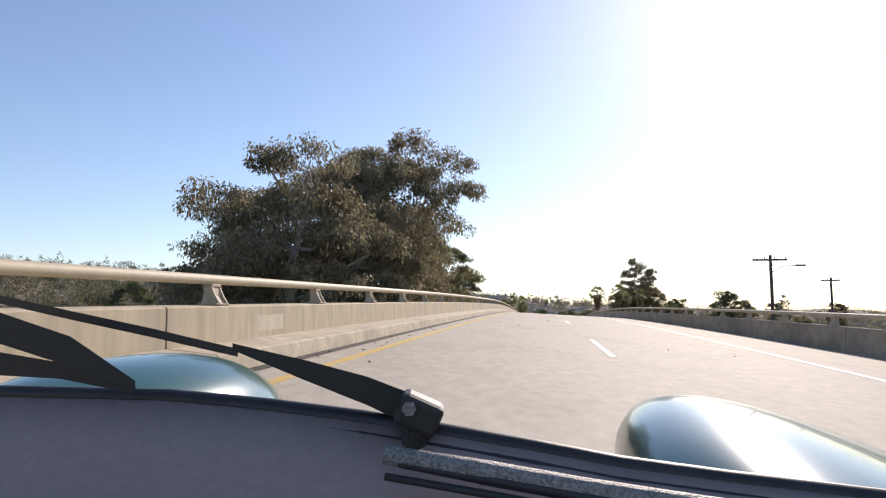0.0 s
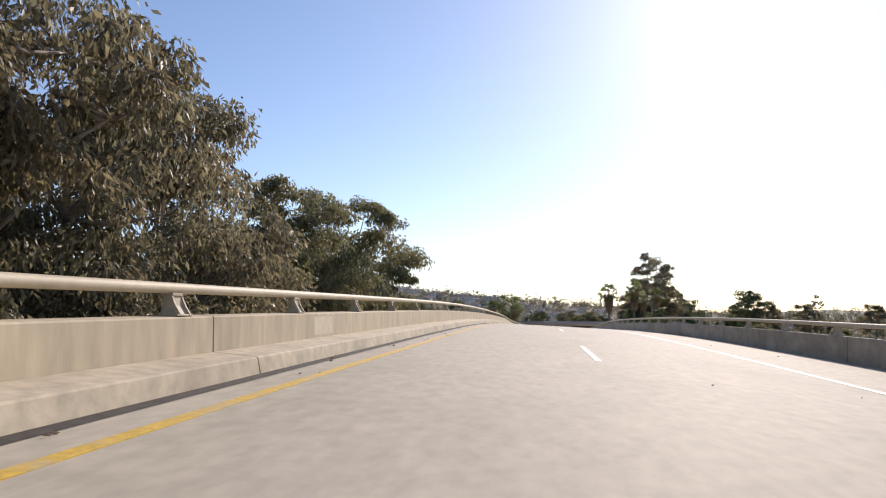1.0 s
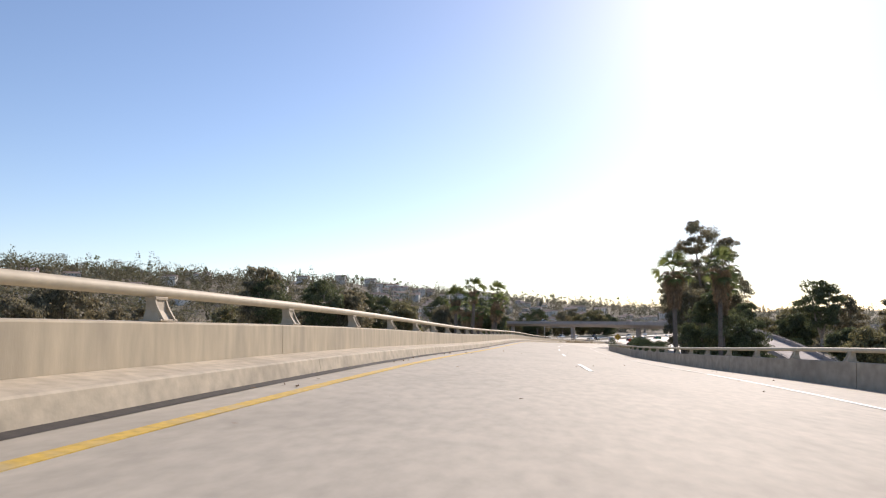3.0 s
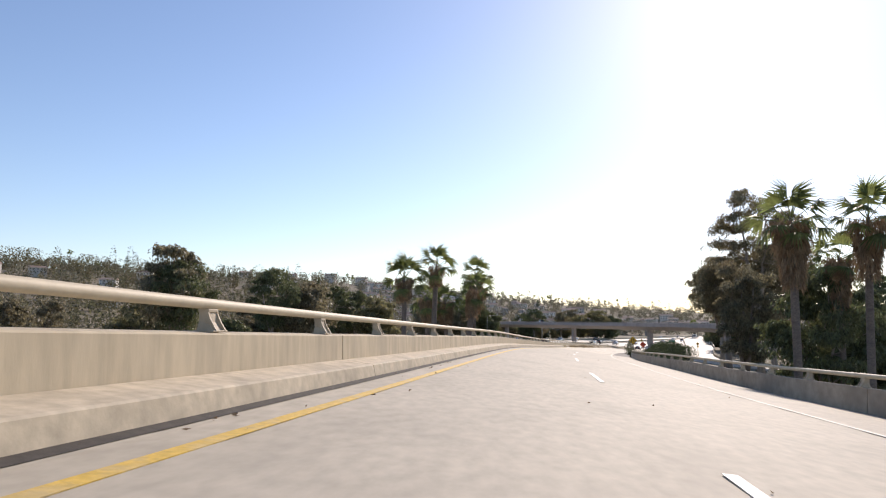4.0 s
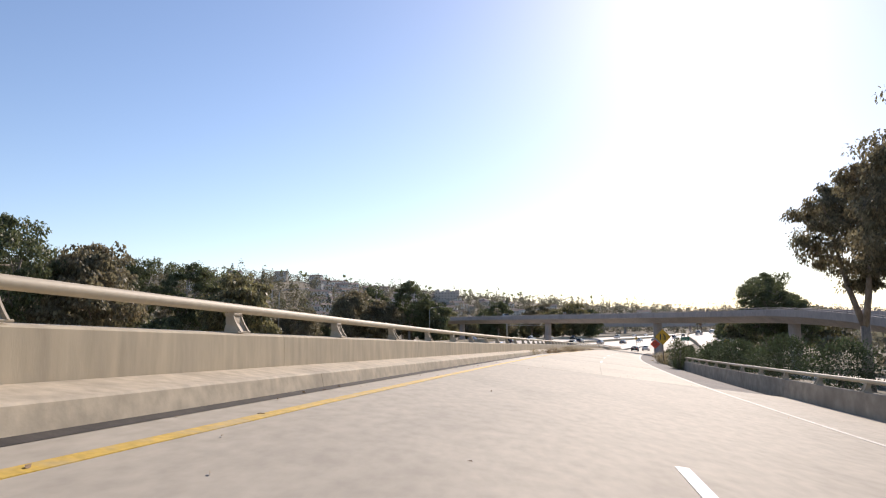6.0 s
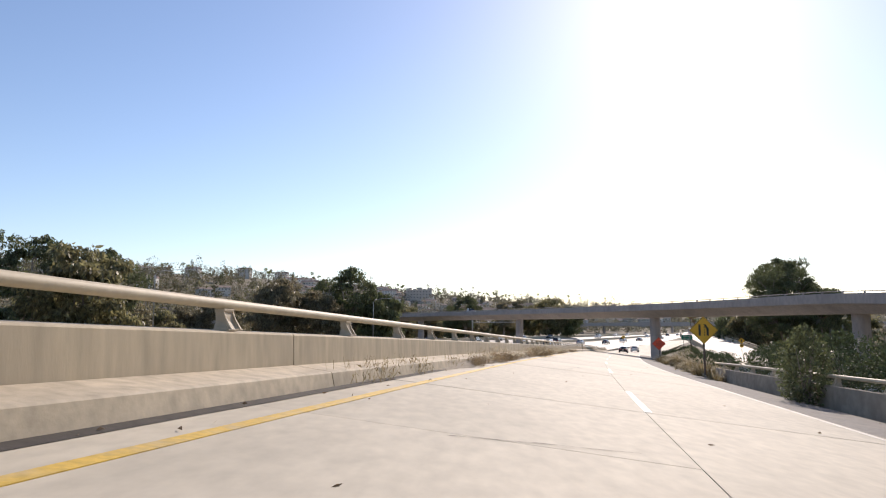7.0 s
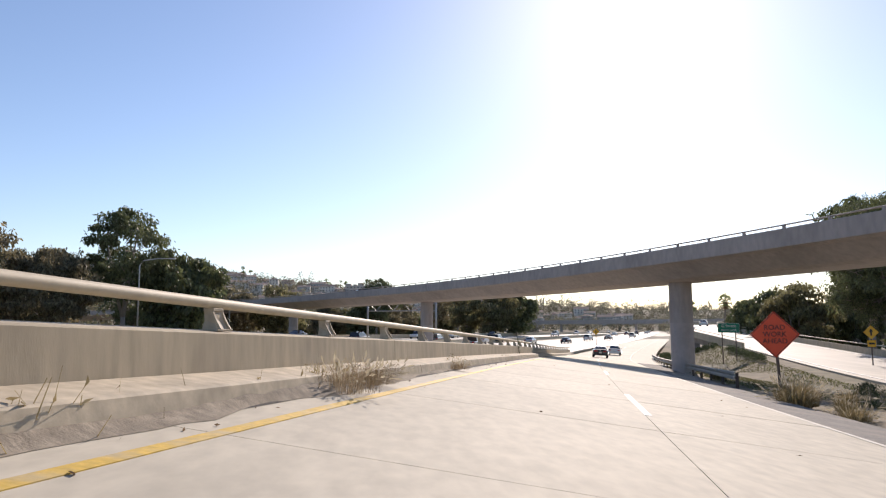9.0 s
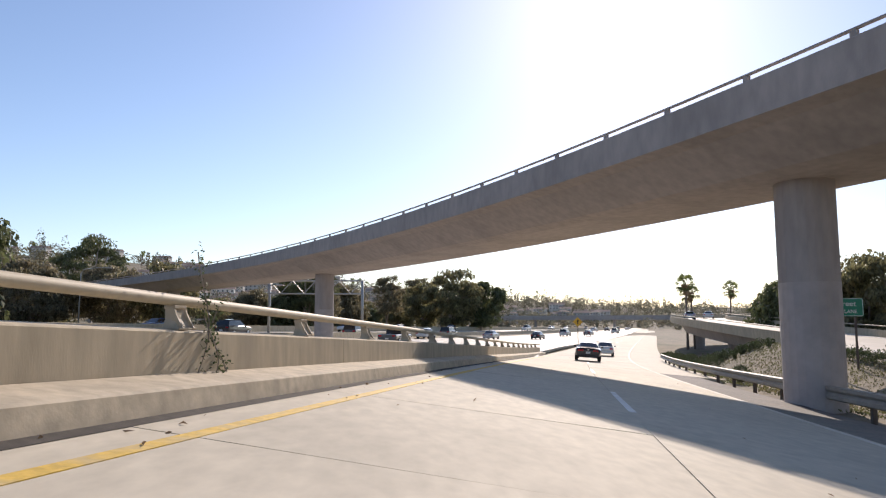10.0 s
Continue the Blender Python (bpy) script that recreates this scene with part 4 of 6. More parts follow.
def scatter_trees(name, label, seed, count, area, quads_each, leaf, size, mat, accept):
    """Many small far trees as one mesh of leaf clumps."""
    rng = np.random.default_rng(seed)
    vs = []
    placed = 0
    while placed < count:
        x, y = area(rng)
        if not accept(x, y):
            continue
        z = float(ground_z(x, y))
        hgt = size * (0.45 + 1.3 * rng.random() ** 1.6)
        tall = rng.random() < 0.12
        rad = hgt * (0.16 if tall else rng.uniform(0.35, 0.6))
        hgt *= 1.6 if tall else 1
        p = rng.normal(size=(quads_each, 3))
        p /= np.linalg.norm(p, axis=1, keepdims=True)
        p *= rng.uniform(0.5, 1, (quads_each, 1)) ** 0.5
        c = np.array([x, y, z]) + p * [rad, rad, hgt * 0.42] + [0, 0, hgt * 0.5]
        v, _ = leaf_cards(rng, c, p + rng.normal(size=p.shape) * 0.6, leaf, leaf * 0.75)
        vs.append(v)
        placed += 1
    v = np.concatenate(vs)
    ob = arrays(name, v, np.arange(len(v)).reshape(-1, 4), mat)
    return tagged(ob, label, "trees", kind="stuff")


def polar(r0, r1, b0, b1):
    def f(rng):
        r = r0 + (r1 - r0) * rng.random() ** 0.8
        b = radians(rng.uniform(b0, b1))
        return math.sin(b) * r, 100 + math.cos(b) * r
    return f


def off_road(x, y):
    return y > 760 or not (float(free_left(y)) - 6 < x < float(ramp_x(y)) + 30)


M_SLOPELEAF = material("slope_leaf", (0.14, 0.135, 0.075), 0.75, grain=0.12, spread=0.55, stain=0.8, stain_scale=0.06, stain_color=(0.20, 0.15, 0.09), bump=0, per_island=0.4, translucent=0.4)
scatter_trees("hillside_trees", "hillside of mixed green and brown trees", 51, 2300, polar(330, 1180, -75, 30), 100, 1.35, 8.0, M_HAZELEAF, lambda x, y: off_road(x, y) and hill(x, y) > 1.0)
scatter_trees("slope_trees", "dense dark rounded trees covering the near slope", 54, 1500, polar(330, 820, -80, -10), 110, 1.25, 11.5, M_SLOPELEAF, lambda x, y: off_road(x, y) and x < float(free_left(y)) - 20)
scatter_trees("distant_trees", "dim far line of trees on the ridge", 52, 1300, polar(1000, 2300, -40, 45), 56, 1.9, 10.0, M_HAZELEAF, off_road)
scatter_trees("far_slope_trees", "hazy far slope crowded with rounded trees", 55, 2000, polar(560, 1100, -14, 40), 56, 1.25, 6.4, M_HAZELEAF, lambda x, y: off_road(x, y) and hill(x, y) > 0.6)
scatter_trees("bank_brush", "low dry brush on the bank between the roads", 56, 420, lambda r: (lambda y: (float(ramp_x(y)) + r.uniform(9.2, 19), y))(r.uniform(384, 432)), 150, 0.10, 0.42, M_SHRUB, lambda x, y: abs(x - float(second_x(y))) > 6.5)
scatter_trees("valley_trees", "low trees and brush on the valley floor", 53, 900, polar(180, 900, 12, 70), 80, 1.3, 7.5, M_HAZELEAF, lambda x, y: off_road(x, y) and x > float(second_x(min(y, 500))) + 16)

# ---- houses on the hill ----
M_STUCCO = material("pale_stucco", (0.68, 0.64, 0.58), 0.9, grain=2, spread=0.1, per_object=0.25)
M_ROOF = material("roof_tile", (0.30, 0.22, 0.18), 0.9, grain=4, spread=0.25, per_object=0.4)
M_PANE = material("dark_window_glass", (0.05, 0.06, 0.07), 0.15, grain=1, bump=0)


def house(w, d, h, gable):
    root = new("house")
    bm = bmesh.new()
    box(bm, (-w / 2, -d / 2, -8), (w / 2, d / 2, h))
    part("wall", bm, M_STUCCO, root)
    bm = bmesh.new()
    o = 0.5
    v = [bm.verts.new(p) for p in ((-w / 2 - o, -d / 2 - o, h), (w / 2 + o, -d / 2 - o, h), (w / 2 + o, d / 2 + o, h), (-w / 2 - o, d / 2 + o, h),
                                   (-w / 2 + (0 if gable else w * 0.25) - (o if gable else 0), 0, h + d * 0.24), (w / 2 - (0 if gable else w * 0.25) + (o if gable else 0), 0, h + d * 0.24))]
    for f in ((0, 1, 5, 4), (2, 3, 4, 5), (1, 2, 5), (3, 0, 4), (3, 2, 1, 0)):
        bm.faces.new([v[i] for i in f])
    part("roof", bm, M_ROOF, root)
    n = max(2, int(w / 3.2))
    for s in range(int(h // 2.8)):
        for i in range(n):
            x = -w / 2 + (i + 0.5) * w / n
            bm = bmesh.new()
            box(bm, (x - 0.6, -d / 2 - 0.06, 0.9 + 2.8 * s), (x + 0.6, -d / 2 + 0.1, 2.2 + 2.8 * s))
            part("window", bm, M_PANE, root)
    return root


def facing_ridge(x, y, z):
    return Matrix.Translation((x, y, z)) @ Matrix.Rotation(math.atan2(-x, y) * 0.5, 4, "Z")


HOUSES = [house(13, 9, 3.2, True), house(10, 8, 5.8, False), house(18, 10, 5.9, True)]
fresh = [True] * 3
hr = random.Random(11)
placed = 0
while placed < 190:
    b = radians(hr.uniform(-14, 13) if placed % 5 else hr.uniform(-40, 22))
    r = hr.uniform(460, 940)
    x, y = math.sin(b) * r, 100 + math.cos(b) * r
    if not off_road(x, y) or hill(x, y) < 5:
        continue
    k = placed % 3
    m = Matrix.Translation((x, y, float(ground_z(x, y)) + hr.uniform(2.6, 4.6))) @ Matrix.Rotation(-b + hr.uniform(-0.6, 0.6), 4, "Z")
    if fresh[k]:
        ob, fresh[k] = HOUSES[k], False
        ob.matrix_world = m
    else:
        ob = copy_thing(HOUSES[k], m)
    hs = hr.uniform(0.6, 0.92)
    ob.scale = (hs, hs, hs)
    tagged(ob, ("low pale stucco house with a brown gable roof", "two-storey pale stucco house with a hipped roof", "long pale two-storey apartment house on the slope")[k], "house", "houses on the hillside")
    placed += 1


# flat-topped apartment block on the ridge
g = float(ground_z(-61, 989))
M_BLOCK = material("grey_render", (0.50, 0.45, 0.40), 0.9, grain=1, spread=0.08)
block = thing("apartment_block", facing_ridge(-61, 989, g), "long pale grey apartment block with a stepped roofline on the ridge", "building")
bm = bmesh.new()
box(bm, (-14, -7, -6), (14, 7, 37.8 - g))
part("wall", bm, M_BLOCK, block)
for x, w, h in ((-11.5, 2.5, 1.9), (-5.0, 1.6, 1.2), (0.5, 2.6, 2.6), (6.5, 1.6, 1.2), (11.5, 2.5, 1.9)):
    bm = bmesh.new()
    box(bm, (x - w, -7.2, 37.7 - g), (x + w, 7.2, 37.8 + h - g))
    part("parapet_block", bm, M_BLOCK, block)
for s in range(3):
    for k in range(8):
        bm = bmesh.new()
        box(bm, (-12.6 + k * 3.4, -7.1, 35.2 - g - s * 3.1), (-11.6 + k * 3.4, -6.9, 36.4 - g - s * 3.1))
        part("window", bm, M_PANE, block)
# slender palms far off by the viaduct and on the ridge
for x, y, top, sd in ((72, 452, 2.4, 91), (74.5, 455, 1.2, 92), (90, 474, 2.6, 93), (104, 480, 1.5, 94), (118, 486, 2.0, 95)):
    g = float(ground_z(x, y))
    palm("fan_palm", sd, (x, y, g), top - g, "slender far fan palm behind the viaduct", 1.0, 1.1, fronds=18, dead=4, group="far fan palms", trunk_r=0.2)


# tall thin palms and dark conifers standing up from the ridge, built once and copied
def ridge_palm(seed, h):
    rng = np.random.default_rng(seed)
    root = new("ridge_palm")
    bm = bmesh.new()
    tube(bm, [(0, 0, -1), (0.1, 0, h * 0.5), (0.3, 0.1, h)], [0.3, 0.22, 0.16], 6)
    part("trunk", bm, M_PALMBARK, root, smooth=True)
    n = 34
    d = rng.normal(size=(n, 3))
    d[:, 2] = d[:, 2] * 0.9 + 0.15
    d /= np.linalg.norm(d, axis=1, keepdims=True)
    c = np.array([0.3, 0.1, h]) + d * 0.4
    v, q = leaf_cards(rng, c, d - [0, 0, 0.25], 2.3, 0.85)
    arrays("crown", v, q, M_FROND, root)
    return root


def conifer(seed, h, r, tiers):
    rng = np.random.default_rng(seed)
    root = new("conifer")
    bm = bmesh.new()
    tube(bm, [(0, 0, -1), (0, 0, h * 0.6), (0, 0, h)], [0.3, 0.18, 0.04], 6)
    part("trunk", bm, M_BARK, root, smooth=True)
    n = 900
    u = rng.random(n)
    if tiers:
        u = (np.floor(u * tiers) + rng.uniform(0, 0.3, n)) / tiers
    a = rng.uniform(0, 6.2832, n)
    rr = r * (1 - u) ** (1.0 if tiers else 0.5) * rng.uniform(0.1, 1, n) ** 0.6 * np.minimum(1, u * 8 + 0.3)
    c = np.stack([np.cos(a) * rr, np.sin(a) * rr, h * (0.1 + 0.9 * u)], -1)
    v, q = leaf_cards(rng, c, np.stack([np.cos(a), np.sin(a), 0.1 + 0 * a], -1) + rng.normal(size=(n, 3)) * 0.4, 0.8, 0.3)
    arrays("foliage", v, q, M_SHRUB, root)
    return root


TALL = [ridge_palm(201, 10.0), ridge_palm(202, 13.0), conifer(203, 16.0, 3.6, 11), conifer(204, 13.0, 1.7, 0)]
TALL_SAY = (("slender palm standing up from the ridge", "palm tree"), ("tall slender palm standing up from the ridge", "palm tree"), ("tiered dark conifer on the ridge", "conifer"), ("narrow dark cypress among the houses", "conifer"))
first = [True] * 4
tr = random.Random(23)
spots = []
for b0, n in ((-34, 3), (-27, 3), (-21, 5), (-15, 5), (-11, 4), (-6, 7), (-2.5, 9), (0.5, 7), (3, 5), (6, 5), (10, 4)):
    spots += [(tr.choice((0, 0, 1)), b0 + tr.uniform(-1.6, 1.6), tr.uniform(0.72, 0.98)) for _ in range(n)]
spots += [(2, -24.3, 0.9), (2, -31, 0.8), (2, -19.5, 0.85), (2, -13, 0.9), (2, -8, 0.9), (3, -12.2, 0.42), (3, -11.4, 0.45), (3, -4.0, 0.4), (3, 0.5, 0.6), (3, -17, 0.6), (3, 4, 0.7), (3, 8, 0.7)]
for k, b0, u in spots:
    b = radians(b0)
    r = float(np.interp(b0, [-60, -35, -20, -8, 0, 8, 20], [160, 260, 400, 520, 600, 680, 760])) + 550 * u
    x, y = math.sin(b) * r, 100 + math.cos(b) * r
    m = Matrix.Translation((x, y, float(ground_z(x, y)))) @ Matrix.Rotation(tr.uniform(0, 6.28), 4, "Z")
    if first[k]:
        ob, first[k] = TALL[k], False
        ob.matrix_world = m
    else:
        ob = copy_thing(TALL[k], m)
    sc = tr.uniform(0.75, 1.2)
    ob.scale = (sc, sc, sc)
    tagged(ob, TALL_SAY[k][0], TALL_SAY[k][1], "tall trees on the ridge")


# a far bridge across the freeway
far_bridge = tagged(new("far_bridge"), "distant dark concrete bridge across the freeway", "bridge", kind="structure")


def on_far(x, lat, up=0.0):
    x = np.asarray(x, float)
    return np.stack([x, 800 - 0.45 * (x - 150) + lat, -2.2 + up + 0 * x], -1)


sweep("girder", 20, 330, [(-5, 0), (5, 0), (5, 3.0), (-5, 3.0)], M_GIRDER, far_bridge, step=20, place=on_far)
for x in (60, 110, 160, 210, 260):
    p = on_far(x, 0.0)
    bm = bmesh.new()
    tube(bm, [(p[0], p[1], p[2] + 0.1), (p[0], p[1], -12)], 1.1, 8)
    part("pier", bm, M_COLUMN, far_bridge)


# ---- signs ----
M_SIGNYEL = material("yellow_sign_sheeting", (0.72, 0.40, 0.03), 0.45, grain=3, spread=0.06, stain=0.2, bump=0)
M_SIGNORG = material("orange_sign_sheeting", (0.85, 0.10, 0.035), 0.5, grain=3, spread=0.05, stain=0.1, bump=0)
M_SIGNGRN = material("green_sign_sheeting", (0.01, 0.20, 0.11), 0.45, grain=3, spread=0.06, stain=0.15, bump=0)
M_SIGNBLK = material("black_sign_legend", (0.025, 0.022, 0.02), 0.5, bump=0)
M_SIGNWHT = material("white_sign_legend", (0.75, 0.76, 0.74), 0.5, bump=0)


def plate(bm, outline, t, m=None):
    """A thin plate in the xz plane with a bevelled look: front at y = -t."""
    f0 = [bm.verts.new((x, -t, z)) for x, z in outline]
    f1 = [bm.verts.new((x, 0, z)) for x, z in outline]
    bm.faces.new(f0)
    bm.faces.new(f1[::-1])
    n = len(outline)
    for k in range(n):
        bm.faces.new((f0[k], f1[k], f1[(k + 1) % n], f0[(k + 1) % n]))
    bmesh.ops.recalc_face_normals(bm, faces=bm.faces)
    if m is not None:
        for v in bm.verts:
            v.co = m @ v.co


def rounded(w, h, r, n=4, turn=0.0):
    out = []
    for cx, cz, a0 in ((w / 2 - r, h / 2 - r, 0), (-w / 2 + r, h / 2 - r, 90), (-w / 2 + r, -h / 2 + r, 180), (w / 2 - r, -h / 2 + r, 270)):
        for k in range(n + 1):
            a = radians(a0 + 90 * k / n)
            out.append((cx + r * math.cos(a), cz + r * math.sin(a)))
    c, s = math.cos(turn), math.sin(turn)
    return [(x * c - z * s, x * s + z * c) for x, z in out]


def lettering(name, text, size, place, mat, parent):
    cu = bpy.data.curves.new(name, "FONT")
    cu.body, cu.size, cu.align_x, cu.align_y, cu.extrude = text, size, "CENTER", "CENTER", 0.003
    tmp = bpy.data.objects.new(name, cu)
    scene.collection.objects.link(tmp)
    me = bpy.data.meshes.new_from_object(tmp.evaluated_get(bpy.context.evaluated_depsgraph_get()))
    bpy.data.objects.remove(tmp)
    me.materials.clear()
    me.materials.append(mat)
    ob = new(name, me)
    ob.parent = parent
    ob.matrix_local = Matrix.Translation(place) @ Matrix.Rotation(radians(90), 4, "X")
    return ob


def post(parent, x, z0, z1, w, mat, y=0.06):
    bm = bmesh.new()
    box(bm, (x - w / 2, y - w / 2, z0), (x + w / 2, y + w / 2, z1), bevel=0.008)
    return part("post", bm, mat, parent)


def facing(x, y, z, turn):
    return Matrix.Translation((x, y, z)) @ Matrix.Rotation(turn, 4, "Z")


def lane_ends_sign():
    g = float(ground_z(20.3, 276.8))
    root = thing("lane_ends_sign", facing(20.3, 276.8, g, -0.10), "yellow diamond lane-ends warning sign on a wooden post", "road sign")
    zc = -1.85 - g
    bm = bmesh.new()
    plate(bm, rounded(1.22, 1.22, 0.06, turn=radians(45)), 0.012, Matrix.Translation((0, 0, zc)))
    part("panel", bm, M_SIGNYEL, root)
    bm = bmesh.new()
    for o, i in ((1.18, 1.14),):
        a = rounded(o, o, 0.05, turn=radians(45))
        b = rounded(i, i, 0.04, turn=radians(45))
        va = [bm.verts.new((x, -0.016, z + zc)) for x, z in a]
        vb = [bm.verts.new((x, -0.016, z + zc)) for x, z in b]
        for k in range(len(a)):
            bm.faces.new((va[k], va[(k + 1) % len(a)], vb[(k + 1) % len(a)], vb[k]))
    part("border", bm, M_SIGNBLK, root)
    bm = bmesh.new()
    plate(bm, [(-0.30, -0.34), (-0.17, -0.34), (-0.17, 0.36), (-0.30, 0.36)], 0.004, Matrix.Translation((0, -0.013, zc)))
    part("straight_bar", bm, M_SIGNBLK, root)
    bm = bmesh.new()
    plate(bm, [(0.17, -0.34), (0.30, -0.34), (0.30, 0.10), (0.13, 0.36), (0.0, 0.36), (0.17, 0.06)], 0.004, Matrix.Translation((0, -0.013, zc)))
    part("bent_bar", bm, M_SIGNBLK, root)
    for k in range(4):
        bm = bmesh.new()
        plate(bm, [(0.02, -0.34 + k * 0.16), (0.075, -0.34 + k * 0.16), (0.075, -0.25 + k * 0.16), (0.02, -0.25 + k * 0.16)], 0.004, Matrix.Translation((0, -0.013, zc)))
        part("dash_mark", bm, M_SIGNBLK, root)
    post(root, 0, -0.5, zc + 0.75, 0.10, M_WOOD)


def road_work_sign():
    g = float(ground_z(29.9, 325.5))
    root = thing("road_work_sign", facing(29.9, 325.5, g, -0.22), "orange diamond road work sign on a leaning wooden post", "road sign")
    zc = -3.95 - g
    bm = bmesh.new()
    plate(bm, rounded(1.22, 1.22, 0.06, turn=radians(45)), 0.012, Matrix.Translation((0, 0, zc)))
    part("panel", bm, M_SIGNORG, root)
    bm = bmesh.new()
    a = rounded(1.17, 1.17, 0.05, turn=radians(45))
    b = rounded(1.13, 1.13, 0.04, turn=radians(45))
    va = [bm.verts.new((x, -0.016, z + zc)) for x, z in a]
    vb = [bm.verts.new((x, -0.016, z + zc)) for x, z in b]
    for k in range(len(a)):
        bm.faces.new((va[k], va[(k + 1) % len(a)], vb[(k + 1) % len(a)], vb[k]))
    part("border", bm, M_SIGNBLK, root)
    for text, dz in (("ROAD", 0.25), ("WORK", 0.0), ("AHEAD", -0.25)):
        lettering("lettering", text, 0.26, (0, -0.018, zc + dz), M_SIGNBLK, root)
    bm = bmesh.new()
    tube(bm, [(0.16, 0.06, -0.5), (0.0, 0.06, zc + 0.6)], 0.055, 6)
    part("post", bm, M_WOOD, root)


def street_guide_sign():
    g = float(ground_z(45.1, 366.9))
    root = thing("exit_guide_sign", facing(45.7, 366.9, g, -0.22), "green exit guide sign with white lettering on two posts", "road sign")
    zc = -3.85 - g
    bm = bmesh.new()
    plate(bm, rounded(2.0, 0.92, 0.08), 0.014, Matrix.Translation((0, 0, zc)))
    part("panel", bm, M_SIGNGRN, root)
    bm = bmesh.new()
    a, b = rounded(1.95, 0.87, 0.08), rounded(1.91, 0.83, 0.07)
    va = [bm.verts.new((x, -0.018, z + zc)) for x, z in a]
    vb = [bm.verts.new((x, -0.018, z + zc)) for x, z in b]
    for k in range(len(a)):
        bm.faces.new((va[k], va[(k + 1) % len(a)], vb[(k + 1) % len(a)], vb[k]))
    part("border", bm, M_SIGNWHT, root)
    lettering("lettering", "G Street", 0.38, (0, -0.02, zc + 0.17), M_SIGNWHT, root)
    lettering("lettering", "RIGHT LANE", 0.25, (0, -0.02, zc - 0.22), M_SIGNWHT, root)
    for x in (-0.62, 0.62):
        post(root, x, -0.5, zc + 0.4, 0.09, M_WOOD)


def small_warning(x, y, z, turn, label, double=False):
    g = float(ground_z(x, y))
    root = thing("warning_sign", facing(x, y, g, turn), label, "road sign")
    zc = z - g
    bm = bmesh.new()
    plate(bm, rounded(0.76, 0.76, 0.05, turn=radians(45)), 0.012, Matrix.Translation((0, 0, zc)))
    part("panel", bm, M_SIGNYEL, root)
    bm = bmesh.new()
    plate(bm, [(-0.06, -0.25), (0.06, -0.25), (0.06, 0.05), (0.16, 0.05), (0.0, 0.28), (-0.16, 0.05), (-0.06, 0.05)], 0.004, Matrix.Translation((0, -0.014, zc)))
    part("arrow", bm, M_SIGNBLK, root)
    if double:
        bm = bmesh.new()
        plate(bm, rounded(0.6, 0.5, 0.04), 0.012, Matrix.Translation((0, 0, zc - 0.85)))
        part("speed_plate", bm, M_SIGNYEL, root)
        bm = bmesh.new()
        plate(bm, rounded(0.4, 0.14, 0.01), 0.004, Matrix.Translation((0, -0.014, zc - 0.85)))
        part("legend_bar", bm, M_SIGNBLK, root)
    post(root, 0, -0.5, zc + 0.4, 0.08, M_WOOD)


lane_ends_sign()
road_work_sign()
street_guide_sign()
small_warning(42.2, 408.2, -4.5, -0.2, "small yellow merge warning sign at the barrier's end")
small_warning(50.5, 352.5, -4.2, -0.25, "faded yellow curve sign with a speed plate", True)


# ---- utility poles and street lights ----
def utility_pole(x, y, ztop, arm, lamp):
    g = float(ground_z(x, y))
    h = ztop - g
    root = thing("utility_pole", Matrix.Translation((x, y, g)), "dark wooden utility pole with a crossarm" + (" and lamp bracket" if lamp else ""), "utility pole", "utility poles east of the bridge")
    bm = bmesh.new()
    tube(bm, [(0, 0, -1), (0, 0, h * 0.5), (0, 0, h)], [0.17, 0.14, 0.11], 10)
    part("pole", bm, M_WOOD, root, smooth=True)
    bm = bmesh.new()
    box(bm, (-arm / 2, 0.10, h - 0.42), (arm / 2, 0.20, h - 0.28), bevel=0.01)
    part("crossarm", bm, M_WOOD, root)
    for k in range(4):
        bm = bmesh.new()
        u = -arm / 2 + 0.12 + k * (arm - 0.24) / 3
        tube(bm, [(u, 0.15, h - 0.28), (u, 0.15, h - 0.16), (u, 0.15, h - 0.12)], [0.03, 0.045, 0.02], 8)
        part("insulator", bm, M_GALV, root)
    for s in (-1, 1):
        bm = bmesh.new()
        tube(bm, [(s * 0.55, 0.15, h - 0.4), (0, 0.12, h - 1.0)], 0.02, 5)
        part("brace", bm, M_GALV, root)
    if lamp:
        bm = bmesh.new()
        tube(bm, [(0.1, 0, h - 1.3), (0.9, 0, h - 0.85), (1.9, 0, h - 0.8)], 0.03, 6)
        part("lamp_bracket", bm, M_GALV, root)
        bm = bmesh.new()
        box(bm, (1.8, -0.14, h - 0.88), (2.5, 0.14, h - 0.72), bevel=0.05)
        part("lamp_head", bm, M_GALV, root)


utility_pole(17.2, 54.8, 5.25, 2.5, True)
utility_pole(31.4, 80.1, 5.1, 2.0, False)


def street_light(x, y, ztop, turn, reach=3.2):
    g = float(ground_z(x, y))
    h = ztop - g
    root = thing("street_lamp", facing(x, y, g, turn), "slim grey steel street lamp with a curved arm", "street lamp", "street lamps along the freeway")
    bm = bmesh.new()
    tube(bm, [(0, 0, -0.5), (0, 0, h - 0.8), (0.35, 0, h - 0.25), (reach * 0.6, 0, h), (reach, 0, h + 0.04)], [0.11, 0.07, 0.055, 0.045, 0.04], 8)
    part("pole", bm, M_GALV, root, smooth=True)
    bm = bmesh.new()
    box(bm, (reach - 0.1, -0.15, h - 0.06), (reach + 0.6, 0.15, h + 0.1), bevel=0.05)
    part("lamp_head", bm, M_GALV, root)


street_light(-40.0, 329, 6.6, 0.15, 5.0)
street_light(-15.9, 376.5, 4.2, 0.2)
street_light(-22.0, 430, 3.0, 0.2)

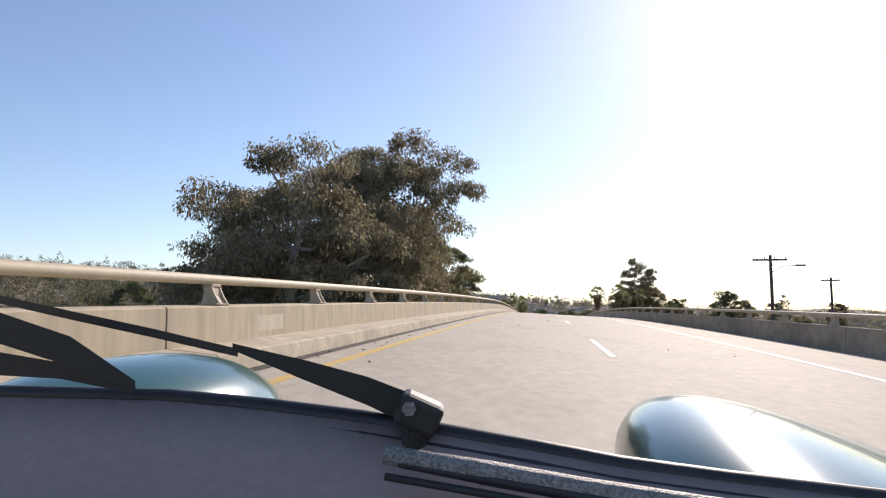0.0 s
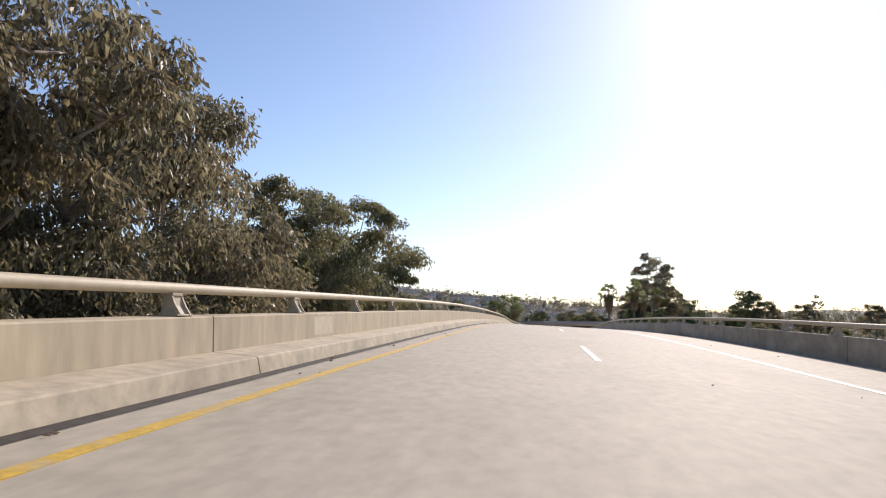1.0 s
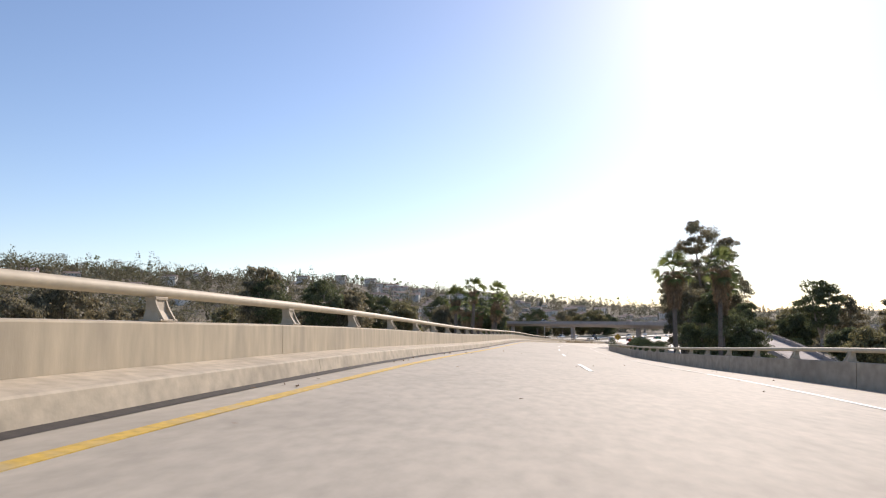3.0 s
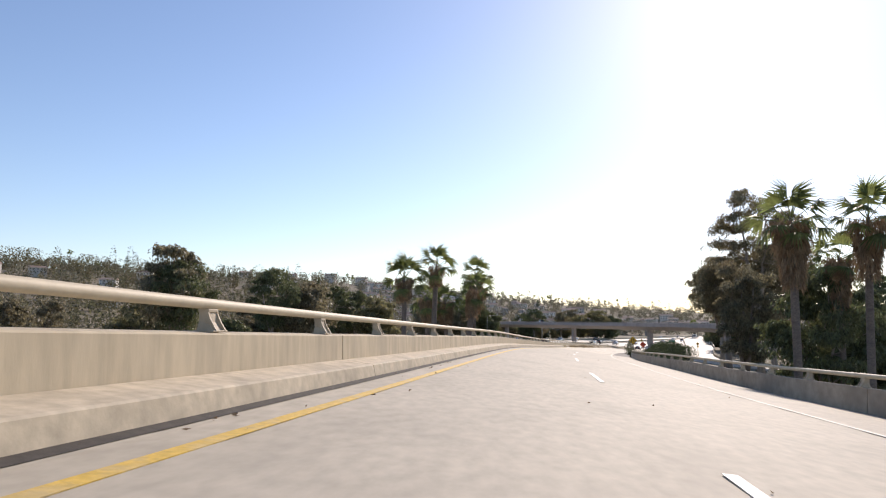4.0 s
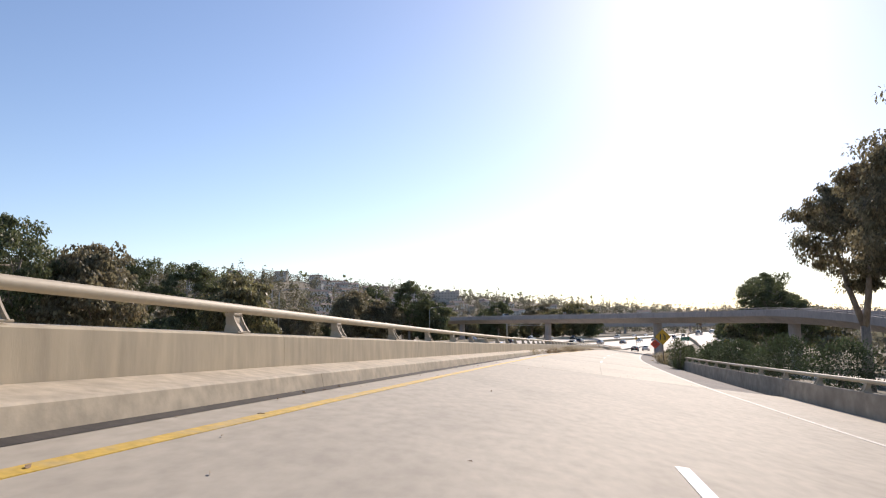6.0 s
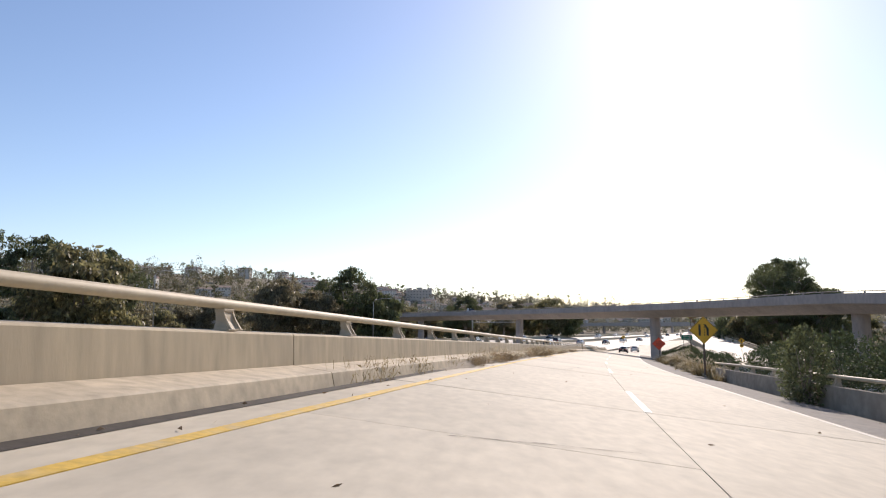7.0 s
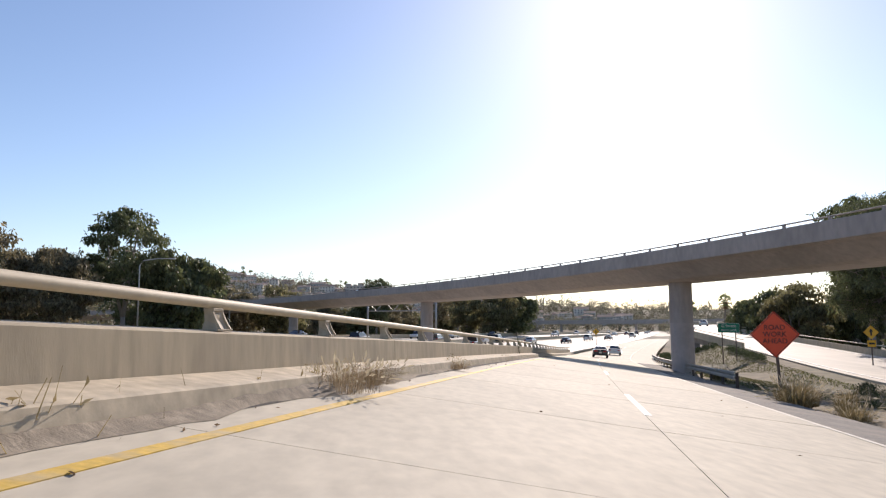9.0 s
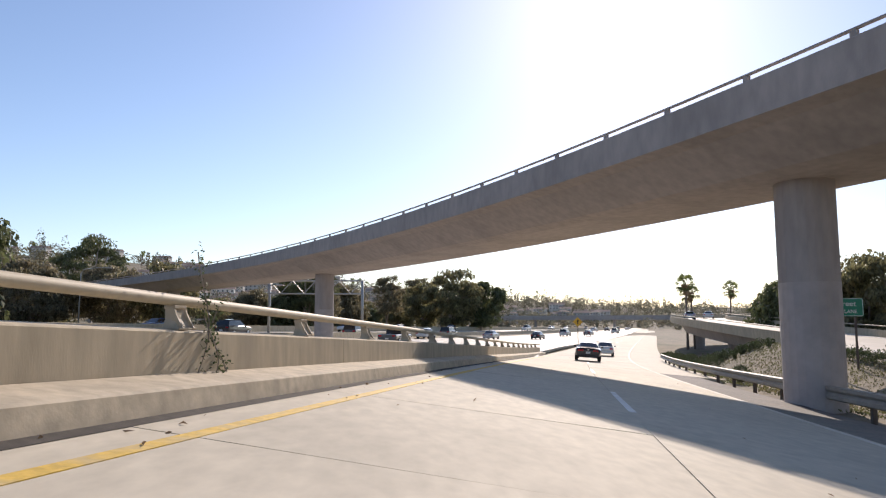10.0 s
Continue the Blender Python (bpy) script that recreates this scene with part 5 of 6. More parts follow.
# ---- a steel truss over the far lanes ----
def sign_gantry(x0, x1, y, z0, z1):
    g = float(free_z(y, x0 - float(free_left(y))))
    root = thing("sign_gantry", Matrix.Translation((x0, y, g)), "grey steel lattice truss spanning the freeway on posts", "gantry")
    w, lo, hi = x1 - x0, z0 - g, z1 - g
    for x in (0.0, w):
        bm = bmesh.new()
        tube(bm, [(x, 0, -0.6), (x, 0, hi + 0.1)], 0.2, 10)
        part("post", bm, M_GALV, root, smooth=True)
    for dy in (-0.5, 0.5):
        for z in (lo, hi):
            bm = bmesh.new()
            tube(bm, [(0, dy, z), (w, dy, z)], 0.09, 6)
            part("chord", bm, M_GALV, root)
    n = int(w / 1.5)
    for i in range(n):
        bm = bmesh.new()
        a, b = w * i / n, w * (i + 1) / n
        tube(bm, [(a, -0.5, lo if i % 2 else hi), (b, -0.5, hi if i % 2 else lo)], 0.055, 5)
        part("brace", bm, M_GALV, root)


sign_gantry(4.2, 17.0, 429.0, -0.6, 1.2)

# ---- steel guardrail on the east shoulder ----
M_BEAM = material("weathered_beam", (0.36, 0.33, 0.28), 0.65, metal=0.0, grain=6, spread=0.15, stain=0.5, stain_scale=1.5)
rail = thing("guardrail", Matrix.Identity(4), "weathered steel beam guardrail on wooden posts", "guardrail")
sweep("beam", 337.0, 402, [(7.64, 0.64), (7.52, 0.60), (7.52, 0.51), (7.6, 0.44), (7.52, 0.36), (7.52, 0.26), (7.64, 0.22), (7.68, 0.24), (7.58, 0.30), (7.66, 0.44), (7.58, 0.58), (7.68, 0.62)], M_BEAM, rail)
for k in range(17):
    p = on_ramp(337.3 + k * 3.81, 7.76, 0.0)
    bm = bmesh.new()
    box(bm, (p[0] - 0.07, p[1] - 0.05, p[2] - 0.8), (p[0] + 0.07, p[1] + 0.05, p[2] + 0.58), bevel=0.01)
    part("post", bm, M_WOOD, rail)


# ---- vehicles ----
M_TYRE = material("tyre_rubber", (0.02, 0.02, 0.02), 0.85, grain=20, bump=0.1)
M_RIM = material("alloy_rim", (0.5, 0.5, 0.5), 0.35, metal=0.8, bump=0)
M_GLASS = material("tinted_glass", (0.02, 0.025, 0.03), 0.06, grain=1, spread=0.02, stain=0, bump=0, spec=0.8)
M_TAIL = material("tail_lamp_red", (0.55, 0.02, 0.02), 0.25, bump=0, stain=0)
M_HEAD = material("lamp_clear", (0.75, 0.75, 0.72), 0.15, bump=0, stain=0)
M_TRIM = material("black_trim", (0.032, 0.029, 0.028), 0.5, bump=0)
M_PLATE = material("plate_white", (0.7, 0.7, 0.68), 0.5, bump=0)


def paint(name, c, metal=0.3):
    return material(name, c, 0.3, metal=metal, grain=60, spread=0.05, stain=0.1, stain_scale=2, bump=0, coat=1.0)


PAINTS = {"black": paint("black_paint", (0.02, 0.022, 0.03)), "white": paint("white_paint", (0.72, 0.72, 0.70), 0), "silver": paint("silver_paint", (0.42, 0.43, 0.45), 0.7),
          "grey": paint("grey_paint", (0.12, 0.125, 0.13), 0.5), "blue": paint("blue_paint", (0.04, 0.10, 0.24)), "red": paint("red_paint", (0.35, 0.03, 0.02)), "green": material("dark_green_paint", (0.025, 0.11, 0.09), 0.22, metal=0.1, grain=60, spread=0.05, stain=0.15, stain_scale=3, bump=0, coat=0.45)}


def loft(bm, sections):
    """Skin over mirrored half sections [(y, [(x, z), ...])], closed at both ends."""
    rings = []
    for y, half in sections:
        pts = [(x, z) for x, z in half] + [(-x, z) for x, z in half[::-1]]
        rings.append([bm.verts.new((x, y, z)) for x, z in pts])
    n = len(rings[0])
    for a, b in zip(rings, rings[1:]):
        for k in range(n):
            bm.faces.new((a[k], a[(k + 1) % n], b[(k + 1) % n], b[k]))
    bm.faces.new(rings[0])
    bm.faces.new(rings[-1][::-1])
    bmesh.ops.recalc_face_normals(bm, faces=bm.faces)


def wheel(parent, x, y, r, w):
    bm = bmesh.new()
    s = 1 if x > 0 else -1
    tube(bm, [(x - s * w, y, r), (x - s * w * 0.9, y, r), (x - s * 0.03, y, r), (x, y, r)], [r * 0.9, r, r, r * 0.9], 20)
    ty = part("wheel", bm, M_TYRE, parent, smooth=False)
    bm = bmesh.new()
    tube(bm, [(x - s * 0.02, y, r), (x + s * 0.012, y, r), (x + s * 0.02, y, r)], [r * 0.64, r * 0.64, r * 0.2], 16)
    rim = part("rim", bm, M_RIM, ty)
    return ty


STYLES = {  # length, half width, sections (y, low, belt) and cabin (y, z, half width)
    "coupe": (4.78, 0.94, [(0, .42, .78, .86), (.12, .32, .96, .93), (.7, .24, 1.0, 1), (1.5, .2, .97, 1), (2.6, .2, .93, 1), (3.4, .22, .90, .99), (4.4, .25, .76, .94), (4.78, .35, .62, .84)],
              [(.75, .98, .60), (1.35, 1.30, .60), (2.1, 1.36, .60), (2.5, 1.33, .60), (3.3, .92, .68)], 0.35),
    "sedan": (4.7, 0.91, [(0, .45, .80, .86), (.15, .32, .98, .94), (.8, .25, 1.0, 1), (2.3, .22, .98, 1), (3.5, .24, .94, 1), (4.4, .28, .80, .94), (4.7, .38, .66, .85)],
              [(.5, 1.0, .62), (1.2, 1.38, .60), (2.3, 1.45, .60), (2.8, 1.40, .60), (3.6, .95, .70)], 0.32),
    "suv": (4.6, 0.93, [(0, .5, .95, .9), (.12, .38, 1.10, .97), (1.0, .3, 1.12, 1), (2.4, .28, 1.1, 1), (3.4, .3, 1.06, 1), (4.3, .34, .96, .95), (4.6, .45, .80, .86)],
            [(.08, 1.1, .74), (.35, 1.66, .68), (1.6, 1.72, .68), (2.5, 1.68, .66), (3.3, 1.06, .76)], 0.36),
    "pickup": (5.4, 0.96, [(0, .55, 1.02, .96), (.1, .5, 1.06, .99), (1.9, .4, 1.06, 1), (2.6, .38, 1.06, 1), (4.2, .4, 1.06, 1), (5.1, .44, 1.0, .96), (5.4, .52, .84, .9)],
               [(1.95, 1.05, .76), (2.15, 1.72, .68), (3.1, 1.76, .68), (3.5, 1.72, .68), (4.15, 1.05, .76)], 0.38)}


def vehicle(style, colour, m, label, name="car", group="traffic on the freeway", rear_detail=False):
    L, hw, body, cabin, r = STYLES[style]
    root = thing(name, m, label, "car", group)
    bm = bmesh.new()
    secs = []
    for y, zl, zb, k in body:
        w = hw * k
        zm = (zl + zb) / 2
        secs.append((y, [(w * 0.8, zl), (w * 0.96, zl + 0.1), (w, zm), (w * 0.985, zb - 0.12), (w * 0.9, zb - 0.02), (w * 0.5, zb + 0.015), (0.0001, zb + 0.02)]))
    loft(bm, secs)
    part("body", bm, PAINTS[colour], root, smooth=False)
    bm = bmesh.new()
    secs = []
    for y, z, w in cabin:
        secs.append((y, [(hw * 0.90, 0.85), (hw * 0.88, min(0.95, z)), (w * 1.0, z - 0.07 if z > 1.1 else z - 0.01), (w * 0.86, z), (0.0001, z + 0.015)]))
    loft(bm, secs)
    glass = part("greenhouse", bm, M_GLASS, root, "dark tinted windows")
    bm = bmesh.new()
    top = [c for c in cabin if c[1] > 1.2]
    secs = [(y, [(w * 1.0, z - 0.055), (w * 0.88, z + 0.012), (0.0001, z + 0.03), (0.0001, z - 0.02), (w * 0.8, z - 0.03)]) for y, z, w in top]
    loft(bm, secs)
    part("roof", bm, PAINTS[colour], root)
    for y in (0.95, L - 0.95):
        for x in (-hw, hw):
            wheel(root, x, y, r, 0.24)
    for s in (-1, 1):
        bm = bmesh.new()
        zt = 0.80 if style in ("coupe", "sedan") else 0.92
        if rear_detail:
            for k in range(3):
                box(bm, (s * hw * (0.42 + 0.145 * k) - 0.05, -0.035, zt - 0.08), (s * hw * (0.42 + 0.145 * k) + 0.05, 0.10, zt + 0.06), bevel=0.012)
        else:
            box(bm, (min(s * hw * 0.55, s * hw * 0.86), -0.03, zt - 0.08), (max(s * hw * 0.55, s * hw * 0.86), 0.14, zt + 0.06), bevel=0.02)
        part("tail_lamp", bm, M_TAIL, root)
        bm = bmesh.new()
        box(bm, (min(s * hw * 0.5, s * hw * 0.84), L - 0.16, zt - 0.18), (max(s * hw * 0.5, s * hw * 0.84), L + 0.02, zt - 0.05), bevel=0.02)
        part("headlamp", bm, M_HEAD, root)
        bm = bmesh.new()
        box(bm, (s * (hw + 0.09) - 0.09, L * 0.62, 0.92), (s * (hw + 0.09) + 0.09, L * 0.62 + 0.10, 1.06), bevel=0.03)
        part("wing_mirror", bm, PAINTS[colour], root)
    bm = bmesh.new()
    box(bm, (-hw * 0.82, -0.07, 0.34), (hw * 0.82, 0.2, 0.52), bevel=0.03)
    part("rear_bumper", bm, M_TRIM if rear_detail else PAINTS[colour], root)
    bm = bmesh.new()
    box(bm, (-0.16, -0.085, 0.56), (0.16, 0.05, 0.72), bevel=0.008)
    part("number_plate", bm, M_PLATE, root)
    if rear_detail:
        bm = bmesh.new()
        box(bm, (-hw * 0.75, -0.02, 1.0), (hw * 0.75, 0.2, 1.05), bevel=0.015)
        part("spoiler", bm, PAINTS[colour], root)
        bm = bmesh.new()
        tube(bm, [(0, -0.05, 0.85), (0, 0.0, 0.85)], 0.07, 12)
        part("badge", bm, M_RIM, root)
    return root


def on_ramp_pose(y, lat, flip=False):
    p = on_ramp(y, lat, 0.01)
    return Matrix.Translation(p) @ Matrix.Rotation(heading(y) + (math.pi if flip else 0), 4, "Z") @ Matrix.Rotation(math.atan(float(bank(y))), 4, "Y")


vehicle("coupe", "black", on_ramp_pose(383.5, 1.0), "black two-door coupe with red tail lamps on the ramp", group="cars on the ramp", rear_detail=True)
vehicle("sedan", "white", on_ramp_pose(403, 2.2), "white sedan on the ramp ahead of a coupe", group="cars on the ramp")


def on_free_pose(x, y, flip=False):
    lat = x - float(free_left(y))
    z = float(free_z(y, lat)) + 0.02
    h = math.atan2(-(float(free_left(y + 1)) - float(free_left(y - 1))) / 2, 1)
    return Matrix.Translation((x, y, z)) @ Matrix.Rotation(h + (math.pi if flip else 0), 4, "Z")


for x, y, st, co, fl in ((4.7, 404, "suv", "black", 0), (21.7, 398, "pickup", "grey", 0), (25.2, 429, "sedan", "white", 0), (29.0, 443, "suv", "grey", 0), (35.7, 441, "sedan", "silver", 0), (46.0, 457, "sedan", "black", 0),
                          (58, 489, "suv", "white", 0), (67.0, 503, "sedan", "grey", 0), (85, 541, "suv", "silver", 0), (-6.0, 420, "sedan", "blue", 1), (16.5, 415, "suv", "grey", 0), (14, 455, "pickup", "white", 1),
                          (22, 474, "sedan", "silver", 1), (34, 500, "sedan", "black", 1), (57, 530, "suv", "white", 1), (84, 562, "sedan", "white", 0), (96, 588, "sedan", "black", 0), (74, 580, "sedan", "silver", 1),
                          (108, 615, "suv", "grey", 0), (88, 620, "sedan", "white", 1), (126, 660, "sedan", "silver", 0), (114, 690, "suv", "black", 1), (146, 720, "sedan", "white", 0), (2, 350, "sedan", "silver", 0), (-14, 330, "suv", "grey", 1)):
    vehicle(st, co, on_free_pose(x, y, bool(fl)), {"suv": "%s sport utility vehicle on the freeway", "sedan": "%s four-door sedan on the freeway", "pickup": "%s pickup truck on the freeway"}[st] % co)
for y, lat, st, co in ((458, 1.6, "sedan", "white"), (447, -1.6, "sedan", "silver")):
    p = on_second(y, lat, 0.02)
    vehicle(st, co, Matrix.Translation(p) @ Matrix.Rotation(heading(y, on_second), 4, "Z"), "%s car on the curving exit road" % co, group="cars on the exit road")
p = on_overpass(70, 1.5, 1.36)
vehicle("pickup", "white", Matrix.Translation(p) @ Matrix.Rotation(math.atan2(-OV_D.x, OV_D.y), 4, "Z"), "white pickup truck crossing the overpass", group="cars on the overpass")


# ---- roadside plants ----
def grass_clump(seed, r, h, n, mat, blade=0.006):
    rng = np.random.default_rng(seed)
    root = new("grass_clump")
    a = rng.uniform(0, 2 * math.pi, n)
    rr = r * 0.35 * rng.random(n) ** 0.5
    c = np.stack([np.cos(a) * rr, np.sin(a) * rr, np.zeros(n) - 0.05], -1)
    out = rng.uniform(0.1, 1.0, n)
    d1 = np.stack([np.cos(a) * out * 0.55, np.sin(a) * out * 0.55, np.ones(n)], -1)
    L = h * rng.uniform(0.6, 1.1, n)
    side = np.stack([-np.sin(a), np.cos(a), np.zeros(n)], -1) * blade
    p1 = c + d1 * L[:, None] * 0.55
    p2 = p1 + np.stack([np.cos(a) * out * 0.9, np.sin(a) * out * 0.9, 0.75 - out * 0.9], -1) * L[:, None] * 0.5
    v = np.stack([c - side, c + side, p1 + side, p1 - side, p1 - side, p1 + side, p2 + side * 0.3, p2 - side * 0.3], 1).reshape(-1, 3)
    arrays("grass_tuft", v, np.arange(len(v)).reshape(-1, 4), mat, root)["kind"] = "stuff"
    k = n // 5
    v, q = leaf_cards(rng, p2[:k], (p2 - p1)[:k], 0.16, 0.035)
    arrays("seed_plume", v, q, M_SEED, root, "pale feathery seed heads")["kind"] = "stuff"
    return root


M_SEED = material("pale_seed_head", (0.52, 0.45, 0.32), 0.9, grain=4, spread=0.2, bump=0, translucent=0.4)
CLUMPS = [grass_clump(61, 0.9, 1.0, 620, M_DRYGRASS), grass_clump(62, 0.7, 0.8, 480, M_DRYGRASS)]
cfresh = [True, True]
gr = random.Random(9)
spots = [(277 + i * 1.9 + gr.uniform(-0.6, 0.6), 8.6 + gr.uniform(-0.3, 1.3), gr.uniform(0.55, 0.95)) for i in range(27)]
spots += [(272.8, 6.75, 1.25), (279.9, 7.1, 1.75), (281.2, 7.9, 1.4), (289.0, 7.3, 1.6), (290.4, 8.0, 1.3), (299.5, 8.2, 1.1), (306.0, 7.8, 0.9), (313.4, 8.5, 1.7), (314.8, 9.2, 1.5), (318.5, 8.35, 1.5), (321.4, 7.6, 1.3), (325.5, 7.2, 1.5), (326.6, 8.0, 1.2), (344.8, 8.3, 1.1), (347.0, 8.4, 0.9), (333, 9.5, 0.8), (360, 9.2, 0.9)]
for i, (y, lat, s) in enumerate(spots):
    p = on_ramp(y, lat)
    m = Matrix.Translation((p[0], p[1], float(ground_z(p[0], p[1])))) @ Matrix.Rotation(gr.uniform(0, 6.28), 4, "Z")
    k = i % 2
    if cfresh[k]:
        ob, cfresh[k] = CLUMPS[k], False
        ob.matrix_world = m
    else:
        ob = copy_thing(CLUMPS[k], m)
    ob.scale = (s, s, s * gr.uniform(0.85, 1.05))
    tagged(ob, "dry tan fountain grass clump on the verge", "grass", "grass clumps beside the ramp")


def shrub(seed, r, h, n, leaf, mat):
    rng = np.random.default_rng(seed)
    root = new("shrub")
    bm = bmesh.new()
    tips = []
    for k in range(9):
        a, u = rng.uniform(0, 6.28), rng.uniform(0.3, 0.9)
        e = Vector((math.cos(a) * r * u, math.sin(a) * r * u, h * rng.uniform(0.6, 1.0)))
        tube(bm, [(0, 0, -0.1), e * 0.5 + Vector((0, 0, 0.1)), e], [0.03, 0.018, 0.006], 5)
        tips.append(e)
    part("stem", bm, M_BARK, root)
    p = rng.normal(size=(n, 3))
    p /= np.linalg.norm(p, axis=1, keepdims=True)
    p *= rng.uniform(0.3, 1, (n, 1)) ** 0.5
    w = 0.8 + 0.25 * np.sin(4 * np.arctan2(p[:, 1], p[:, 0]) + seed)
    c = np.stack([p[:, 0] * r * w, p[:, 1] * r * w, h * 0.55 + p[:, 2] * h * 0.5], -1)
    v, q = leaf_cards(rng, c, p + rng.normal(size=p.shape) * 0.7 + [0, 0, 0.3], leaf, leaf * 0.4)
    arrays("foliage", v, q, mat, root)
    return root


BUSHES = [shrub(71, 1.1, 1.5, 2600, 0.12, M_SHRUB), shrub(72, 0.8, 2.3, 2400, 0.13, M_GREEN), shrub(73, 2.0, 2.6, 3600, 0.18, M_SHRUB)]
bfresh = [True] * 3
bushes = [(0, 287, 9.6, 1.0), (0, 292, 10.3, 1.2), (0, 297, 10.0, 1.1), (0, 303, 11.0, 1.0), (1, 257.0, 6.85, 1.15), (1, 258.4, 6.95, 0.7), (2, 268, 14.0, 1.0), (2, 274, 17.0, 1.2), (2, 283, 16.0, 1.0), (2, 262, 12.0, 1.1), (0, 311, 10.5, 0.9), (0, 318, 10.2, 0.9),
          (0, 329, 10.8, 0.6), (2, 270, 12.0, 1.15), (2, 276.5, 12.3, 1.1), (2, 284, 12.6, 1.05), (2, 291, 12.8, 0.9), (2, 313, 11.6, 0.8), (0, 372, 9.0, 0.6), (0, 381, 9.2, 0.7), (2, 250, 13.0, 1.2), (2, 240, 13.5, 1.1), (0, 393, 9.4, 0.7), (2, 300, 50, 1.3), (2, 312, 52, 1.4), (2, 290, 50, 1.2), (2, 325, 55, 1.3)]
for k, y, lat, s in bushes:
    p = on_ramp(y, lat)
    m = Matrix.Translation((p[0], p[1], float(ground_z(p[0], p[1])) - 0.03)) @ Matrix.Rotation(gr.uniform(0, 6.28), 4, "Z")
    if bfresh[k]:
        ob, bfresh[k] = BUSHES[k], False
        ob.matrix_world = m
    else:
        ob = copy_thing(BUSHES[k], m)
    ob.scale = (s, s, s)
    tagged(ob, ("low grey-green scrub bush on the bank", "upright leafy green sapling beside the barrier", "large dark green shrub on the bank")[k], "shrub", "shrubs beside the ramp")

# dry weeds rooted along the west curb
rng = np.random.default_rng(81)
vs = []
for y0, n, h in ((244, 120, 0.3), (247, 110, 0.28), (251, 60, 0.2), (256, 60, 0.2), (262, 70, 0.2), (268, 90, 0.2), (276, 240, 0.5), (279, 260, 0.55), (282, 150, 0.4), (287, 160, 0.4), (291, 180, 0.45), (296, 60, 0.25), (303, 90, 0.3), (309, 90, 0.3), (318, 50, 0.25), (330, 30, 0.2)):
    n = int(n * 0.7)
    y = y0 + rng.normal(size=n) * 0.7
    lat = -3.22 + rng.normal(size=n) * 0.10
    c = on_ramp(y, 0.0) * 0
    base = np.stack([on_ramp(yy, ll, 0.12 if ll < -3.16 else 0.0) for yy, ll in zip(y, lat)])
    d = rng.normal(size=(n, 3)) * [0.35, 0.35, 0.12] + [0.12, 0, 1]
    L = 0.75 * h * rng.uniform(0.4, 1.2, n)
    side = np.cross(d, rng.normal(size=(n, 3)))
    side = side / np.linalg.norm(side, axis=1, keepdims=True) * 0.005
    tip = base + d * L[:, None]
    vs.append(np.stack([base - side, base + side, tip + side * 0.4, tip - side * 0.4], 1).reshape(-1, 3))
    k = n // 2
    v, _ = leaf_cards(rng, base[:k] + d[:k] * (L[:k] * rng.uniform(0.4, 1, k))[:, None], rng.normal(size=(k, 3)) + [0, 0, 0.4], 0.10, 0.025)
    vs.append(v)
v = np.concatenate(vs)
tagged(arrays("curb_weeds", v, np.arange(len(v)).reshape(-1, 4), M_DRYGRASS), "dry brown weeds growing along the curb", "weeds", kind="stuff")

# drifted dirt and gravel along the west curb
rng = np.random.default_rng(82)
M_DIRT = material("drifted_dirt", (0.27, 0.225, 0.165), 0.95, grain=9, spread=0.3, stain=0.6, stain_scale=2.5, stain_color=(0.15, 0.12, 0.085), bump=0.5, bump_scale=40)
ys = np.arange(246.0, 328.0, 0.35)
fade = smoothstep(ys, 246, 254) * (1 - smoothstep(ys, 300, 326))
wid = (0.16 + 0.16 * np.sin(ys * 0.37) ** 2 + 0.08 * np.sin(ys * 1.9) + rng.normal(size=len(ys)) * 0.03) * fade + 0.01
hgt = (0.10 + 0.04 * np.sin(ys * 0.8) + rng.normal(size=len(ys)) * 0.012) * fade + 0.003
rows = [np.stack([on_ramp(y, -3.16 + w * f, h * g + 0.004) for y, w, h in zip(ys, wid, hgt)]) for f, g in ((0, 1.0), (0.35, 0.62), (0.75, 0.2), (1.0, 0.0))]
v = np.stack(rows, 1).reshape(-1, 3)
q = [(4 * i + j, 4 * i + j + 1, 4 * i + j + 5, 4 * i + j + 4) for i in range(len(ys) - 1) for j in range(3)]
tagged(arrays("drifted_dirt", v, q, M_DIRT, smooth=True), "brown dirt and gravel drifted against the curb", "dirt", kind="structure")
M_WEED = material("dead_weed", (0.33, 0.25, 0.15), 0.9, grain=2, spread=0.3, bump=0, per_island=0.4, translucent=0.25)
WEEDS = [grass_clump(66, 1.6, 0.55, 560, M_WEED, 0.0025), grass_clump(67, 2.0, 0.45, 620, M_WEED, 0.0025)]
wfresh = [True, True]
for i, (y, lat, k) in enumerate(((253.1, -3.0, 0.75), (254.2, -3.1, 0.6), (258.2, -3.1, 1.0), (259.5, -3.0, 0.8), (261.9, -3.05, 0.8), (266.0, -3.1, 0.6), (269.9, -3.1, 0.8), (274.2, -3.1, 1.1), (275.4, -2.95, 1.2), (276.6, -3.1, 1.1), (279.6, -3.0, 0.9), (283.4, -3.0, 1.15), (288.0, -3.05, 0.7), (292.3, -3.05, 0.9), (293.4, -3.1, 0.9), (296.2, -3.05, 0.8), (301.0, -3.1, 0.6), (308.6, -3.1, 0.9), (309.8, -3.05, 0.7), (317.0, -3.1, 0.5))):
    p = on_ramp(y, lat, 0.05)
    m = Matrix.Translation(p) @ Matrix.Rotation(1.7 * i, 4, "Z")
    if wfresh[i % 2]:
        ob, wfresh[i % 2] = WEEDS[i % 2], False
        ob.matrix_world = m
    else:
        ob = copy_thing(WEEDS[i % 2], m)
    ob.scale = (k * 0.7, k * 1.3, k)
    tagged(ob, "bushy dead brown weed rooted in the curb dirt", "weed", "weeds along the curb")

